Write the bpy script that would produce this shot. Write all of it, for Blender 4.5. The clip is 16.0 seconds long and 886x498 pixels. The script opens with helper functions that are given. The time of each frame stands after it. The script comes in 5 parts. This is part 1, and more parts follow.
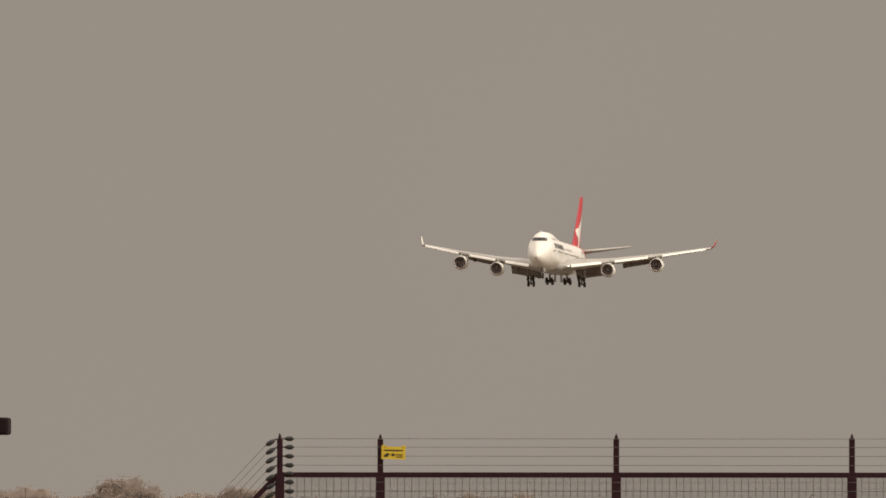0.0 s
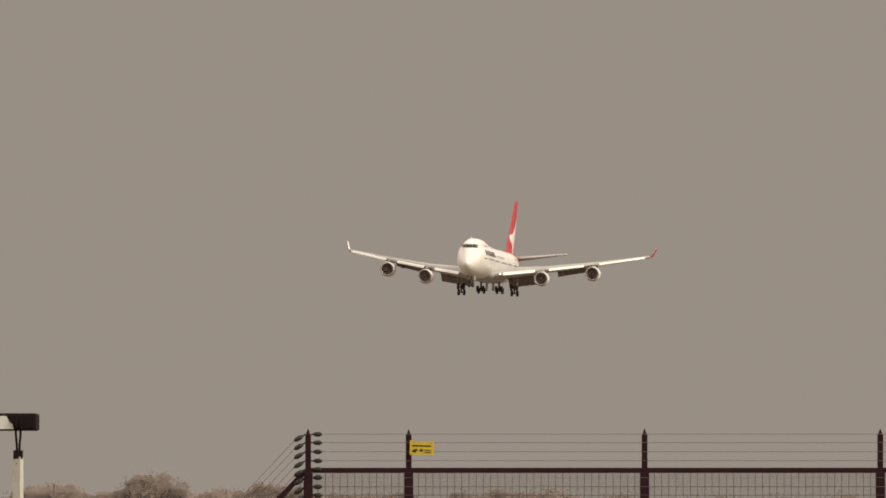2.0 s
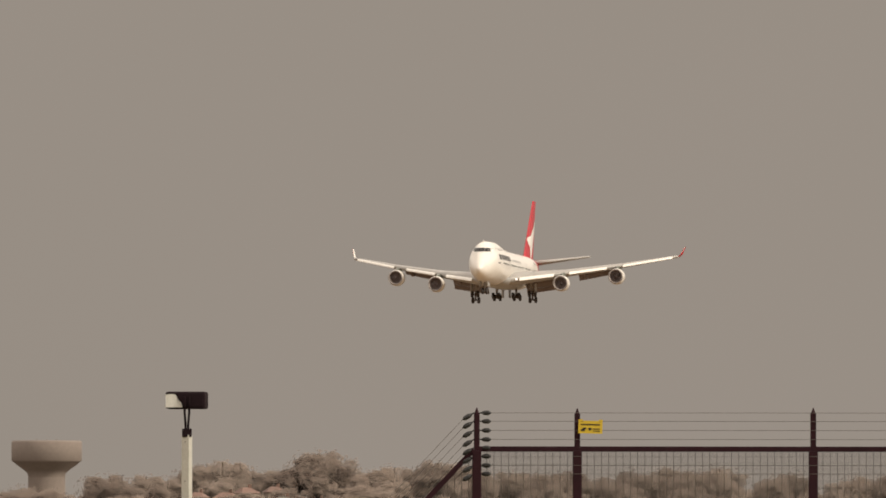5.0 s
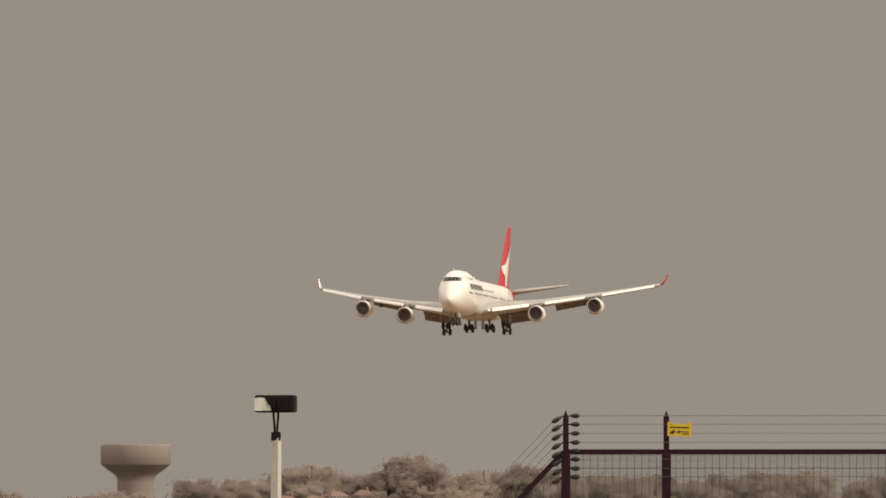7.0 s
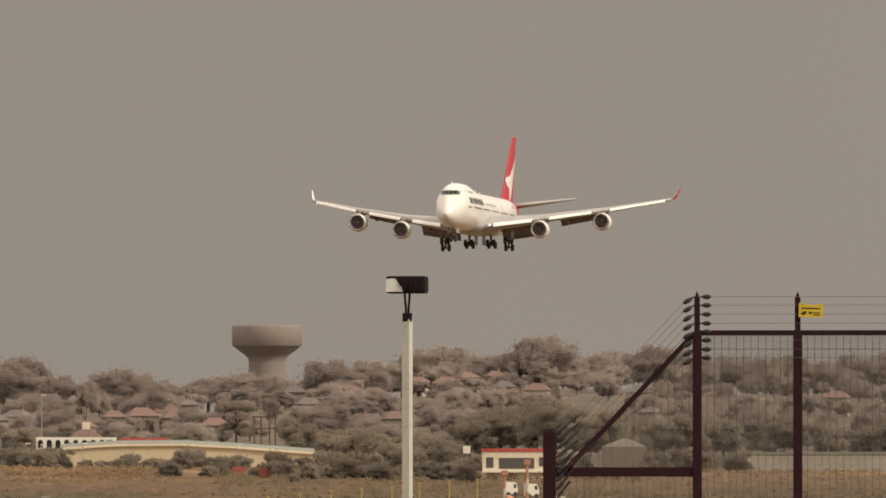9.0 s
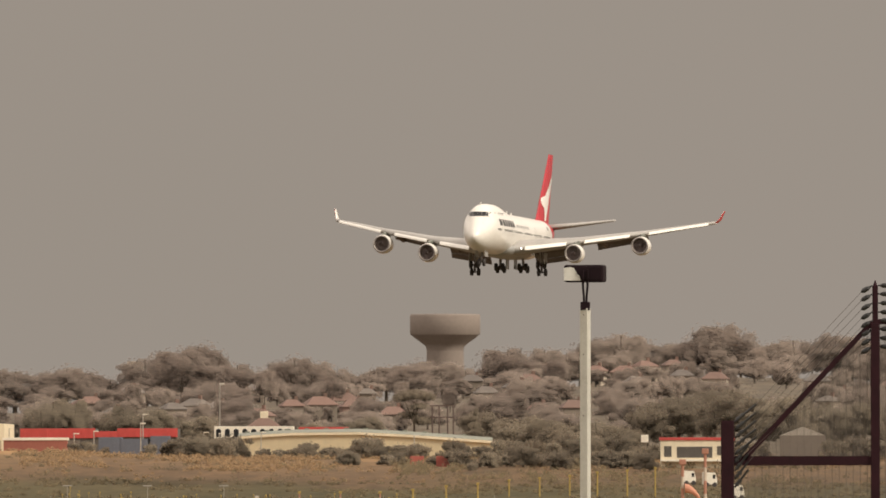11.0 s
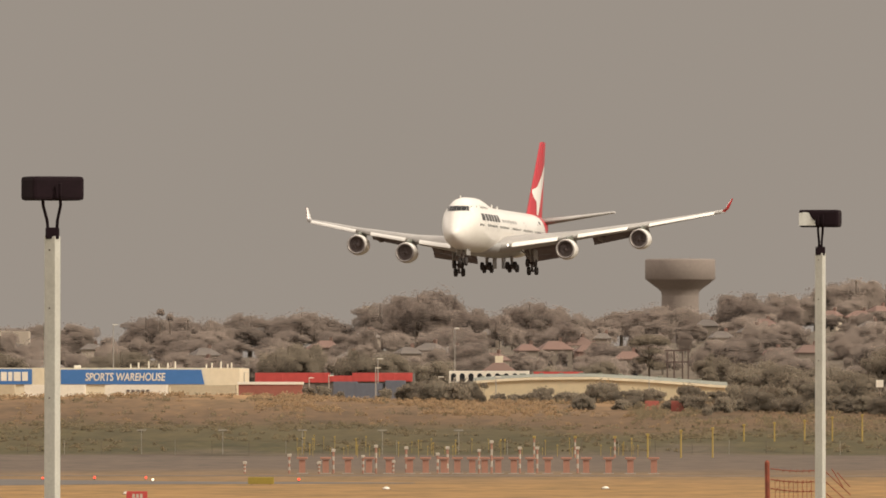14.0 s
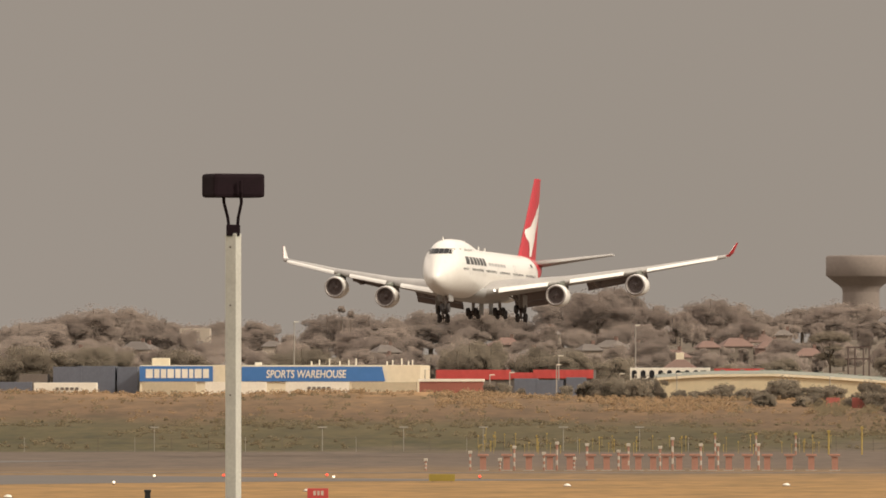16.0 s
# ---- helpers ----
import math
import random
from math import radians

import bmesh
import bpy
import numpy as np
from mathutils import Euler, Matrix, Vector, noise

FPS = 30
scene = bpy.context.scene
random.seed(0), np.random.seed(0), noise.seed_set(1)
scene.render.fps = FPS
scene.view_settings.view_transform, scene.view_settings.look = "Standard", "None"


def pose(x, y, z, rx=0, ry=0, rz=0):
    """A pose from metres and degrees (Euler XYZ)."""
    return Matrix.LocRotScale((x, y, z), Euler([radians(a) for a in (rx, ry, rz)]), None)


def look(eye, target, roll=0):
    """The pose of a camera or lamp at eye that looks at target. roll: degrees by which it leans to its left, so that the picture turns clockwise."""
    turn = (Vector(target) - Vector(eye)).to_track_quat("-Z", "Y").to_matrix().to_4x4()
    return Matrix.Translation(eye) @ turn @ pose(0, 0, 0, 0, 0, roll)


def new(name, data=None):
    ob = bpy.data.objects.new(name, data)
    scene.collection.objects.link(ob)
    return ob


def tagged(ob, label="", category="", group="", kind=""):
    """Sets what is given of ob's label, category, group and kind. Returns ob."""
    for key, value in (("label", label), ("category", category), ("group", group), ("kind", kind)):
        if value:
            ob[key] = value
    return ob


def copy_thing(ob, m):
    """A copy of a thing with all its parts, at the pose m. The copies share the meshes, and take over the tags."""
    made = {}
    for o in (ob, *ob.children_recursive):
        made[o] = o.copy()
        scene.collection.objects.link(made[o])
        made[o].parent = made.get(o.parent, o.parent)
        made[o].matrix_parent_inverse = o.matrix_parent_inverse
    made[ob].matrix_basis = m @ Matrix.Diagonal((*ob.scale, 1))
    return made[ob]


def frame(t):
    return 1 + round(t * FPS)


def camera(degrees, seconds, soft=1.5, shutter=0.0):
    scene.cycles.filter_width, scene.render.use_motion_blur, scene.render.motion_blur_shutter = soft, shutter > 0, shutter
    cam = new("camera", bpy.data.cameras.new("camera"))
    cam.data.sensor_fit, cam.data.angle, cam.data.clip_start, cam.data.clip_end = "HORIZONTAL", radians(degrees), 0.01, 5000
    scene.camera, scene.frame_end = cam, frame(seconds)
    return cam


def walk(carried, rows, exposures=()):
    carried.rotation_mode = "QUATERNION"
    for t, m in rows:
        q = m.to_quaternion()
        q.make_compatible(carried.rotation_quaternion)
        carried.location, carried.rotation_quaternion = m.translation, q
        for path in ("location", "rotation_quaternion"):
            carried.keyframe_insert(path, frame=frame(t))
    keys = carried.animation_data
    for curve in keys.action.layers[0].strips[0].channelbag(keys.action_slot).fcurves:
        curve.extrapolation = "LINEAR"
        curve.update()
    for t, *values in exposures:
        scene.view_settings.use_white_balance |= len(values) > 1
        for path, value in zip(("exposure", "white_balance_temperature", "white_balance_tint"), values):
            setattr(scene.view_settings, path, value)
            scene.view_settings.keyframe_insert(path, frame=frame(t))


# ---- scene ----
EYE = 8.0
F = 26000.0  # focal length in pixels; u and v place things by the camera's view


def spot(u, v, d):
    """The place at bearing u, drop v and distance d."""
    return Vector((d * u / F, d, EYE - d * v / F))


cam = camera(2 * math.degrees(math.atan(784 / F)), 16.0, soft=1.7)
PATH = [  # seconds, tilt, lean, heading in degrees
    (0, 91.4075, -0.023, -1.7669),
    (0.5, 91.4075, -0.023, -1.7229),
    (1, 91.4042, -0.027, -1.7149),
    (1.5, 91.3974, -0.028, -1.7122),
    (2, 91.3898, 0.022, -1.6561),
    (2.5, 91.3804, -0.038, -1.5480),
    (3, 91.3600, -0.042, -1.3873),
    (3.5, 91.3295, -0.042, -1.2328),
    (4, 91.3025, -0.040, -1.1142),
    (6.5, 91.3171, 0.011, -0.8013),
    (7, 91.3186, 0.040, -0.6510),
    (7.5, 91.3133, 0.043, -0.5081),
    (8, 91.1984, 0.052, -0.3872),
    (8.5, 90.9862, 0.039, -0.2810),
    (9, 90.8547, 0.045, -0.1390),
    (9.5, 90.8356, 0.084, 0.0359),
    (12, 90.7244, -0.014, 0.8283),
    (12.5, 90.6261, -0.033, 0.9509),
    (13, 90.5893, -0.030, 1.1395),
    (13.5, 90.5893, 0.000, 1.3169),
    (14, 90.5963, -0.020, 1.4712),
    (14.5, 90.6025, 0.017, 1.6288),
    (15, 90.6028, 0.005, 1.8083),
    (15.5, 90.5971, -0.015, 1.9634),
    (16, 90.5844, 0.015, 2.1765),
]
walk(cam, [(t, pose(0, 0, EYE, tilt, lean, head)) for t, tilt, lean, head in PATH], [(0, -0.02), (7.5, -0.02), (8.5, -0.08), (9.5, 0.0), (12, 0.05), (16, 0.06)])

# ---- light ----
SUN_WAY = Vector((0.77, -0.37, 0.55)).normalized()
sun = new("sun", bpy.data.lights.new("sun", "SUN"))
sun.data.energy, sun.data.angle, sun.data.color = 2.4, radians(6), (1.0, 0.9, 0.74)
sun.matrix_world = look(SUN_WAY * 100, (0, 0, 0))
world = bpy.data.worlds.new("smoky_sky")
scene.world = world
world.use_nodes = True
wn, wl = world.node_tree.nodes, world.node_tree.links
sky = wn.new("ShaderNodeTexSky")
sky.sky_type, sky.sun_disc = "NISHITA", False
sky.sun_elevation, sky.sun_rotation = math.asin(SUN_WAY.z), math.atan2(SUN_WAY.x, SUN_WAY.y)
sky.dust_density, sky.air_density = 6.0, 1.5
clear = wn.new("ShaderNodeBackground")
clear.inputs["Strength"].default_value = 0.06
wl.new(sky.outputs["Color"], clear.inputs["Color"])
smoke = wn.new("ShaderNodeBackground")
wcoord, wnoise, wramp = wn.new("ShaderNodeTexCoord"), wn.new("ShaderNodeTexNoise"), wn.new("ShaderNodeValToRGB")
wnoise.inputs["Scale"].default_value, wnoise.inputs["Detail"].default_value = 9.0, 3.0
wramp.color_ramp.elements[0].position, wramp.color_ramp.elements[1].position = 0.35, 0.65
wramp.color_ramp.elements[0].color = (0.328, 0.285, 0.243, 1)
wramp.color_ramp.elements[1].color = (0.342, 0.296, 0.255, 1)
wl.new(wcoord.outputs["Generated"], wnoise.inputs["Vector"])
wl.new(wnoise.outputs["Fac"], wramp.inputs["Fac"])
wl.new(wramp.outputs["Color"], smoke.inputs["Color"])
# the smoke pall is thinner, so brighter, overhead
wsep, wup = wn.new("ShaderNodeSeparateXYZ"), wn.new("ShaderNodeMapRange")
wl.new(wcoord.outputs["Generated"], wsep.inputs[0])
wl.new(wsep.outputs["Z"], wup.inputs["Value"])
for key, value in (("From Min", 0.045), ("From Max", 0.3), ("To Min", 1.0), ("To Max", 3.5)):
    wup.inputs[key].default_value = value
wl.new(wup.outputs[0], smoke.inputs["Strength"])
wmix = wn.new("ShaderNodeMixShader")
wmix.inputs["Fac"].default_value = 0.94
wl.new(clear.outputs[0], wmix.inputs[1])
wl.new(smoke.outputs[0], wmix.inputs[2])
wl.new(wmix.outputs[0], wn["World Output"].inputs["Surface"])


# ---- materials ----
def mat(name, c1, c2=None, rough=0.6, metal=0.0, scale=2.0, bump=0.0, fine=9.0, trans=0.0, coat=0.0, spread=0.0, see_through=0.0, spec=0.5):
    """Two-tone surface: broad stains and fine grain, with relief."""
    m = bpy.data.materials.new(name)
    m.use_nodes = True
    n, l = m.node_tree.nodes, m.node_tree.links
    b = n["Principled BSDF"]
    b.inputs["Roughness"].default_value, b.inputs["Metallic"].default_value = rough, metal
    b.inputs["Coat Weight"].default_value, b.inputs["Specular IOR Level"].default_value = coat, spec
    c2 = c2 or tuple(x * 0.8 for x in c1)
    co = n.new("ShaderNodeTexCoord")
    big, small = n.new("ShaderNodeTexNoise"), n.new("ShaderNodeTexNoise")
    big.inputs["Scale"].default_value, big.inputs["Detail"].default_value = scale, 3.0
    small.inputs["Scale"].default_value, small.inputs["Detail"].default_value = scale * fine, 2.0
    for t in (big, small):
        l.new(co.outputs["Object"], t.inputs["Vector"])
    add = n.new("ShaderNodeMath")
    add.operation = "MULTIPLY_ADD"
    add.inputs[1].default_value = 0.45
    l.new(small.outputs["Fac"], add.inputs[0])
    half = n.new("ShaderNodeMath")
    half.operation = "MULTIPLY"
    half.inputs[1].default_value = 0.55
    l.new(big.outputs["Fac"], half.inputs[0])
    l.new(half.outputs[0], add.inputs[2])
    fac = add.outputs[0]
    if spread:
        info = n.new("ShaderNodeObjectInfo")
        sp = n.new("ShaderNodeMath")
        sp.operation = "MULTIPLY_ADD"
        sp.inputs[1].default_value = spread
        l.new(info.outputs["Random"], sp.inputs[0])
        sub = n.new("ShaderNodeMath")
        sub.operation = "SUBTRACT"
        sub.inputs[1].default_value = spread / 2
        l.new(fac, sub.inputs[0])
        l.new(sub.outputs[0], sp.inputs[2])
        fac = sp.outputs[0]
    ramp = n.new("ShaderNodeValToRGB")
    ramp.color_ramp.elements[0].position, ramp.color_ramp.elements[1].position = 0.36, 0.64
    ramp.color_ramp.elements[0].color, ramp.color_ramp.elements[1].color = (*c2, 1), (*c1, 1)
    l.new(fac, ramp.inputs["Fac"])
    l.new(ramp.outputs["Color"], b.inputs["Base Color"])
    if bump:
        bp = n.new("ShaderNodeBump")
        bp.inputs["Strength"].default_value = bump
        l.new(fac, bp.inputs["Height"])
        l.new(bp.outputs["Normal"], b.inputs["Normal"])
    if trans:
        tr, mx = n.new("ShaderNodeBsdfTranslucent"), n.new("ShaderNodeMixShader")
        l.new(ramp.outputs["Color"], tr.inputs["Color"])
        mx.inputs["Fac"].default_value = trans
        l.new(b.outputs[0], mx.inputs[1])
        l.new(tr.outputs[0], mx.inputs[2])
        l.new(mx.outputs[0], n["Material Output"].inputs["Surface"])
    if see_through:  # see-through share: softens foliage, standing in for haze as well as leaf gaps
        src = n["Material Output"].inputs["Surface"].links[0].from_socket
        tp, mg = n.new("ShaderNodeBsdfTransparent"), n.new("ShaderNodeMixShader")
        mg.inputs["Fac"].default_value = see_through
        l.new(src, mg.inputs[1])
        l.new(tp.outputs[0], mg.inputs[2])
        l.new(mg.outputs[0], n["Material Output"].inputs["Surface"])
    return m


def glow(name, color, power):
    m = bpy.data.materials.new(name)
    m.use_nodes = True
    b = m.node_tree.nodes["Principled BSDF"]
    b.inputs["Base Color"].default_value = (*color, 1)
    b.inputs["Emission Color"].default_value = (*color, 1)
    b.inputs["Emission Strength"].default_value = power
    return m


AIR_WHITE = mat("aircraft_white", (0.88, 0.86, 0.81), (0.83, 0.8, 0.75), 0.3, scale=0.12, coat=0.4, fine=14)
AIR_GREY = mat("aircraft_grey", (0.42, 0.42, 0.41), (0.34, 0.33, 0.32), 0.4, scale=0.3, fine=10)
WING_GREY = mat("wing_grey", (0.42, 0.4, 0.38), (0.34, 0.325, 0.31), 0.45, scale=0.25, fine=12)
AIR_RED = mat("aircraft_red", (0.5, 0.014, 0.03), (0.44, 0.012, 0.026), 0.4, scale=0.2, coat=0.1)
# flap grey lifted to stand in for haze over the aircraft's dark parts
FLAP = mat("flap_grey", (0.2, 0.165, 0.155), (0.15, 0.12, 0.115), 0.6, scale=0.5)
BARE = mat("bare_metal", (0.42, 0.39, 0.37), (0.33, 0.3, 0.285), 0.5, 0.5, scale=0.6)
FAN = mat("fan_metal", (0.26, 0.215, 0.205), (0.2, 0.165, 0.155), 0.55, 0.2, scale=1.5)
PYLON = mat("pylon_grey_green", (0.2, 0.21, 0.18), (0.15, 0.155, 0.135), 0.5, scale=0.5)
DARK_METAL = mat("dark_metal", (0.12, 0.085, 0.075), (0.07, 0.05, 0.045), 0.6, 0.2, scale=1.0)
BLACK = mat("black_paint", (0.02, 0.02, 0.022), (0.012, 0.012, 0.012), 0.4, scale=2)
GLASS_DARK = mat("dark_glazing", (0.02, 0.022, 0.026), (0.014, 0.015, 0.018), 0.08, scale=1)
# mid-grey pane colour, lighter than the dark glazing
GLASS_GREY = mat("grey_glazing", (0.11, 0.1, 0.09), (0.085, 0.078, 0.07), 0.3, scale=1)
# rubber lightened likewise, with the haze put into its colour
TYRE = mat("tyre_rubber", (0.06, 0.052, 0.05), (0.042, 0.037, 0.036), 0.85, scale=4, bump=0.2)
FENCE = mat("fence_paint", (0.03, 0.009, 0.014), (0.018, 0.006, 0.009), 0.75, scale=6, bump=0.1, spec=0.15)
WIRE = mat("galvanised_wire", (0.16, 0.14, 0.13), (0.11, 0.1, 0.09), 0.5, 0.4, scale=8)
YELLOW = mat("sign_yellow", (0.6, 0.43, 0.03), (0.54, 0.38, 0.026), 0.5, scale=8)
POLE = mat("galvanised_pole", (0.62, 0.61, 0.56), (0.5, 0.49, 0.45), 0.5, 0.1, scale=3, bump=0.05, fine=14)
LAMP_CASE = mat("lamp_case", (0.016, 0.007, 0.011), (0.01, 0.005, 0.007), 0.9, scale=5, spec=0.2)
# pale paint standing in for daylight on a lamp box's front
LIT_FACE = mat("lit_face_paint", (0.75, 0.75, 0.72), (0.6, 0.6, 0.57), 0.3, scale=5)
RUST = mat("rusty_steel", (0.3, 0.07, 0.035), (0.17, 0.045, 0.025), 0.8, scale=12, bump=0.3)
ASPHALT = mat("asphalt", (0.115, 0.1, 0.088), (0.085, 0.075, 0.067), 0.9, scale=0.05, bump=0.1, fine=30)
CONCRETE = mat("concrete", (0.4, 0.37, 0.33), (0.3, 0.28, 0.25), 0.85, scale=0.15)
TOWER = mat("tower_concrete", (0.275, 0.232, 0.205), (0.24, 0.203, 0.18), 0.9, scale=0.12, fine=8, spec=0.2)
BLUE = mat("sign_blue", (0.055, 0.18, 0.47), (0.045, 0.16, 0.42), 0.5, scale=0.08)
# blue greyed and lightened in the colour to stand in for haze
DARK_BLUE = mat("container_blue", (0.13, 0.145, 0.185), (0.1, 0.112, 0.145), 0.6, scale=0.2)
CREAM = mat("cream_cladding", (0.78, 0.7, 0.53), (0.66, 0.59, 0.44), 0.6, scale=0.1)
OLIVE_CREAM = mat("weathered_cladding", (0.58, 0.5, 0.34), (0.48, 0.42, 0.29), 0.7, scale=0.08)
WHITE = mat("white_paint", (0.84, 0.8, 0.7), (0.72, 0.68, 0.59), 0.5, scale=0.3)
BEIGE = mat("beige_container", (0.55, 0.47, 0.34), (0.45, 0.39, 0.28), 0.6, scale=0.2)
RED_SHED = mat("red_sheeting", (0.52, 0.07, 0.065), (0.42, 0.055, 0.05), 0.6, scale=0.12)
RED_BROWN = mat("red_brown_container", (0.34, 0.12, 0.09), (0.27, 0.095, 0.07), 0.6, scale=0.2)
GREEN_ROOF = mat("green_grey_roof", (0.24, 0.25, 0.2), (0.18, 0.19, 0.155), 0.6, scale=0.1)
# house tiles, render and pale walls: tones muted in the colour, for haze
TERRACOTTA = mat("terracotta_tiles", (0.21, 0.132, 0.107), (0.17, 0.11, 0.09), 0.8, scale=0.4, spread=0.5)
SLATE = mat("grey_roof", (0.17, 0.145, 0.125), (0.13, 0.112, 0.1), 0.7, scale=0.4, spread=0.4)
RENDERED = mat("house_render", (0.25, 0.205, 0.165), (0.19, 0.16, 0.13), 0.8, scale=0.2, spread=0.6)
HOUSE_PALE = mat("pale_house_wall", (0.44, 0.38, 0.31), (0.34, 0.29, 0.24), 0.8, scale=0.2, spread=0.5)
BRICK_WALL = mat("brick_wall", (0.2, 0.125, 0.1), (0.15, 0.1, 0.08), 0.85, scale=0.4, spread=0.4)
BARK = mat("bark", (0.13, 0.1, 0.075), (0.07, 0.055, 0.04), 0.9, scale=1.5, bump=0.4)
# both tree foliage colours are paled to carry the haze of distance
LEAF_FAR = mat("haze_paled_foliage", (0.4, 0.331, 0.284), (0.365, 0.303, 0.26), 0.95, scale=0.12, trans=0.5, spread=0.2, see_through=0.52)
LEAF = mat("foliage", (0.325, 0.272, 0.207), (0.27, 0.228, 0.174), 0.95, scale=0.15, trans=0.5, spread=0.3, see_through=0.45)
SCRUB = mat("scrub_foliage", (0.25, 0.195, 0.115), (0.2, 0.158, 0.092), 0.95, scale=0.1, trans=0.4, see_through=0.45)
DRY = mat("dry_grass", (0.42, 0.285, 0.16), (0.33, 0.225, 0.127), 0.95, scale=0.1, trans=0.4, see_through=0.45)
# hut red toned down in the base colour, as haze would do
HUT_RED = mat("muted_red", (0.4, 0.11, 0.085), (0.33, 0.09, 0.07), 0.7, scale=0.3)
# red thinned towards pink in the colour, standing in for airfield haze
STRIPE_RED = mat("stripe_red", (0.4, 0.2, 0.145), (0.33, 0.17, 0.12), 0.7, scale=2)
STRIPE_WHITE = mat("stripe_white", (0.56, 0.5, 0.42), (0.44, 0.39, 0.33), 0.6, scale=2)
POST_YELLOW = mat("post_yellow", (0.43, 0.31, 0.08), (0.35, 0.25, 0.065), 0.6, scale=2)
ORANGE = mat("windsock_cloth", (0.6, 0.3, 0.21), (0.5, 0.24, 0.16), 0.8, scale=2)
LIGHT_RED = glow("red_light", (1.0, 0.06, 0.03), 2.0)
LIGHT_WHITE = glow("white_light", (1.0, 0.9, 0.7), 1.2)
LIGHT_LAND = glow("landing_light", (1.0, 0.95, 0.85), 3.0)


# ---- mesh tools ----
def mesh_ob(name, verts, faces, material, smooth=False):
    me = bpy.data.meshes.new(name)
    me.from_pydata([tuple(v) for v in verts], [], faces)
    me.materials.append(material)
    if smooth:
        me.polygons.foreach_set("use_smooth", [True] * len(me.polygons))
    me.update()
    return new(name, me)


def under(ob, parent, label=""):
    ob.parent = parent
    return tagged(ob, label)


def part(name, bm, material, parent, label="", smooth=False):
    """Links a bmesh as one mesh object under a thing or a part."""
    me = bpy.data.meshes.new(name)
    bmesh.ops.recalc_face_normals(bm, faces=bm.faces)
    bm.to_mesh(me)
    bm.free()
    me.materials.append(material)
    if smooth:
        me.polygons.foreach_set("use_smooth", [True] * len(me.polygons))
    ob = new(name, me)
    if parent:
        ob.parent = parent
    return tagged(ob, label)


def box(bm, x0, x1, y0, y1, z0, z1, m=None):
    r = bmesh.ops.create_cube(bm, size=1)["verts"]
    for v in r:
        v.co = Vector((x0 + (v.co.x + 0.5) * (x1 - x0), y0 + (v.co.y + 0.5) * (y1 - y0), z0 + (v.co.z + 0.5) * (z1 - z0)))
        if m:
            v.co = m @ v.co
    return r


def rbox(bm, x0, x1, y0, y1, z0, z1, r):
    """A box with rounded edges."""
    vs = box(bm, x0, x1, y0, y1, z0, z1)
    edges = list({e for v in vs for e in v.link_edges})
    bmesh.ops.bevel(bm, geom=edges, offset=r, segments=2, affect="EDGES", profile=0.6)


def rod(bm, a, b, r0, r1=None, seg=8):
    """A round bar from a to b."""
    a, b = Vector(a), Vector(b)
    way = b - a
    m = Matrix.Translation((a + b) / 2) @ way.to_track_quat("Z", "Y").to_matrix().to_4x4()
    bmesh.ops.create_cone(bm, cap_ends=True, segments=seg, radius1=r0, radius2=r0 if r1 is None else r1, depth=way.length, matrix=m)


def beam(bm, a, b, w, h):
    """A square bar from a to b, in a plane that faces y."""
    a, b = Vector(a), Vector(b)
    way = (b - a).normalized()
    side = way.cross(Vector((0, 1, 0))).normalized() * h / 2
    dep = Vector((0, w / 2, 0))
    vs = [bm.verts.new(p + s * side + d * dep) for p in (a, b) for s, d in ((-1, -1), (1, -1), (1, 1), (-1, 1))]
    for f in ((0, 1, 2, 3), (7, 6, 5, 4), (0, 4, 5, 1), (1, 5, 6, 2), (2, 6, 7, 3), (3, 7, 4, 0)):
        bm.faces.new([vs[i] for i in f])


def lathe(bm, prof, seg=24, m=None):
    """Rings of (axis, radius) about the local y axis."""
    rings = []
    for a, r in prof:
        ring = []
        for k in range(seg):
            an = 2 * math.pi * k / seg
            p = Vector((r * math.cos(an), a, r * math.sin(an)))
            ring.append(bm.verts.new(m @ p if m else p))
        rings.append(ring)
    for p, q in zip(rings, rings[1:]):
        for k in range(seg):
            bm.faces.new((p[k], p[(k + 1) % seg], q[(k + 1) % seg], q[k]))
    return rings


def skin(bm, rings, cap=True):
    """Joins rings of points, each of one length, into a closed skin."""
    vs = [[bm.verts.new(p) for p in ring] for ring in rings]
    n = len(vs[0])
    for p, q in zip(vs, vs[1:]):
        for k in range(n):
            bm.faces.new((p[k], p[(k + 1) % n], q[(k + 1) % n], q[k]))
    if cap:
        bm.faces.new(vs[0])
        bm.faces.new(vs[-1])


def empty(name, m, label, category, group="", kind=""):
    ob = new(name)
    ob.empty_display_size = 0.5
    ob.matrix_basis = m
    return tagged(ob, label, category, group, kind)


# ---- ground ----
SKYLINE = [(-2400, -140), (-1772, -141), (-1672, -156), (-1642, -163), (-1592, -146), (-1523, -169), (-1468, -128), (-1413, -134), (-1323, -147),
           (-1293, -134), (-1158, -144), (-1023, -162), (-958, -129), (-923, -158), (-888, -144), (-783, -166), (-723, -184), (-673, -188),
           (-643, -159), (-533, -178), (-433, -164), (-313, -164), (-183, -179), (-121, -201), (-83, -199), (-31, -179), (19, -207),
           (69, -211), (119, -194), (179, -219), (209, -229), (259, -227), (309, -217), (349, -199), (379, -209), (429, -217),
           (489, -204), (600, -190), (760, -200), (818, -224), (880, -205), (1000, -188), (2400, -180)]


def skyline(u):
    """Drop of the tree tops along the ridge, by bearing."""
    return float(np.interp(u, [p[0] for p in SKYLINE], [p[1] for p in SKYLINE]))


def ease(a, b, x):
    t = min(1.0, max(0.0, (x - a) / (b - a)))
    return t * t * (3 - 2 * t)


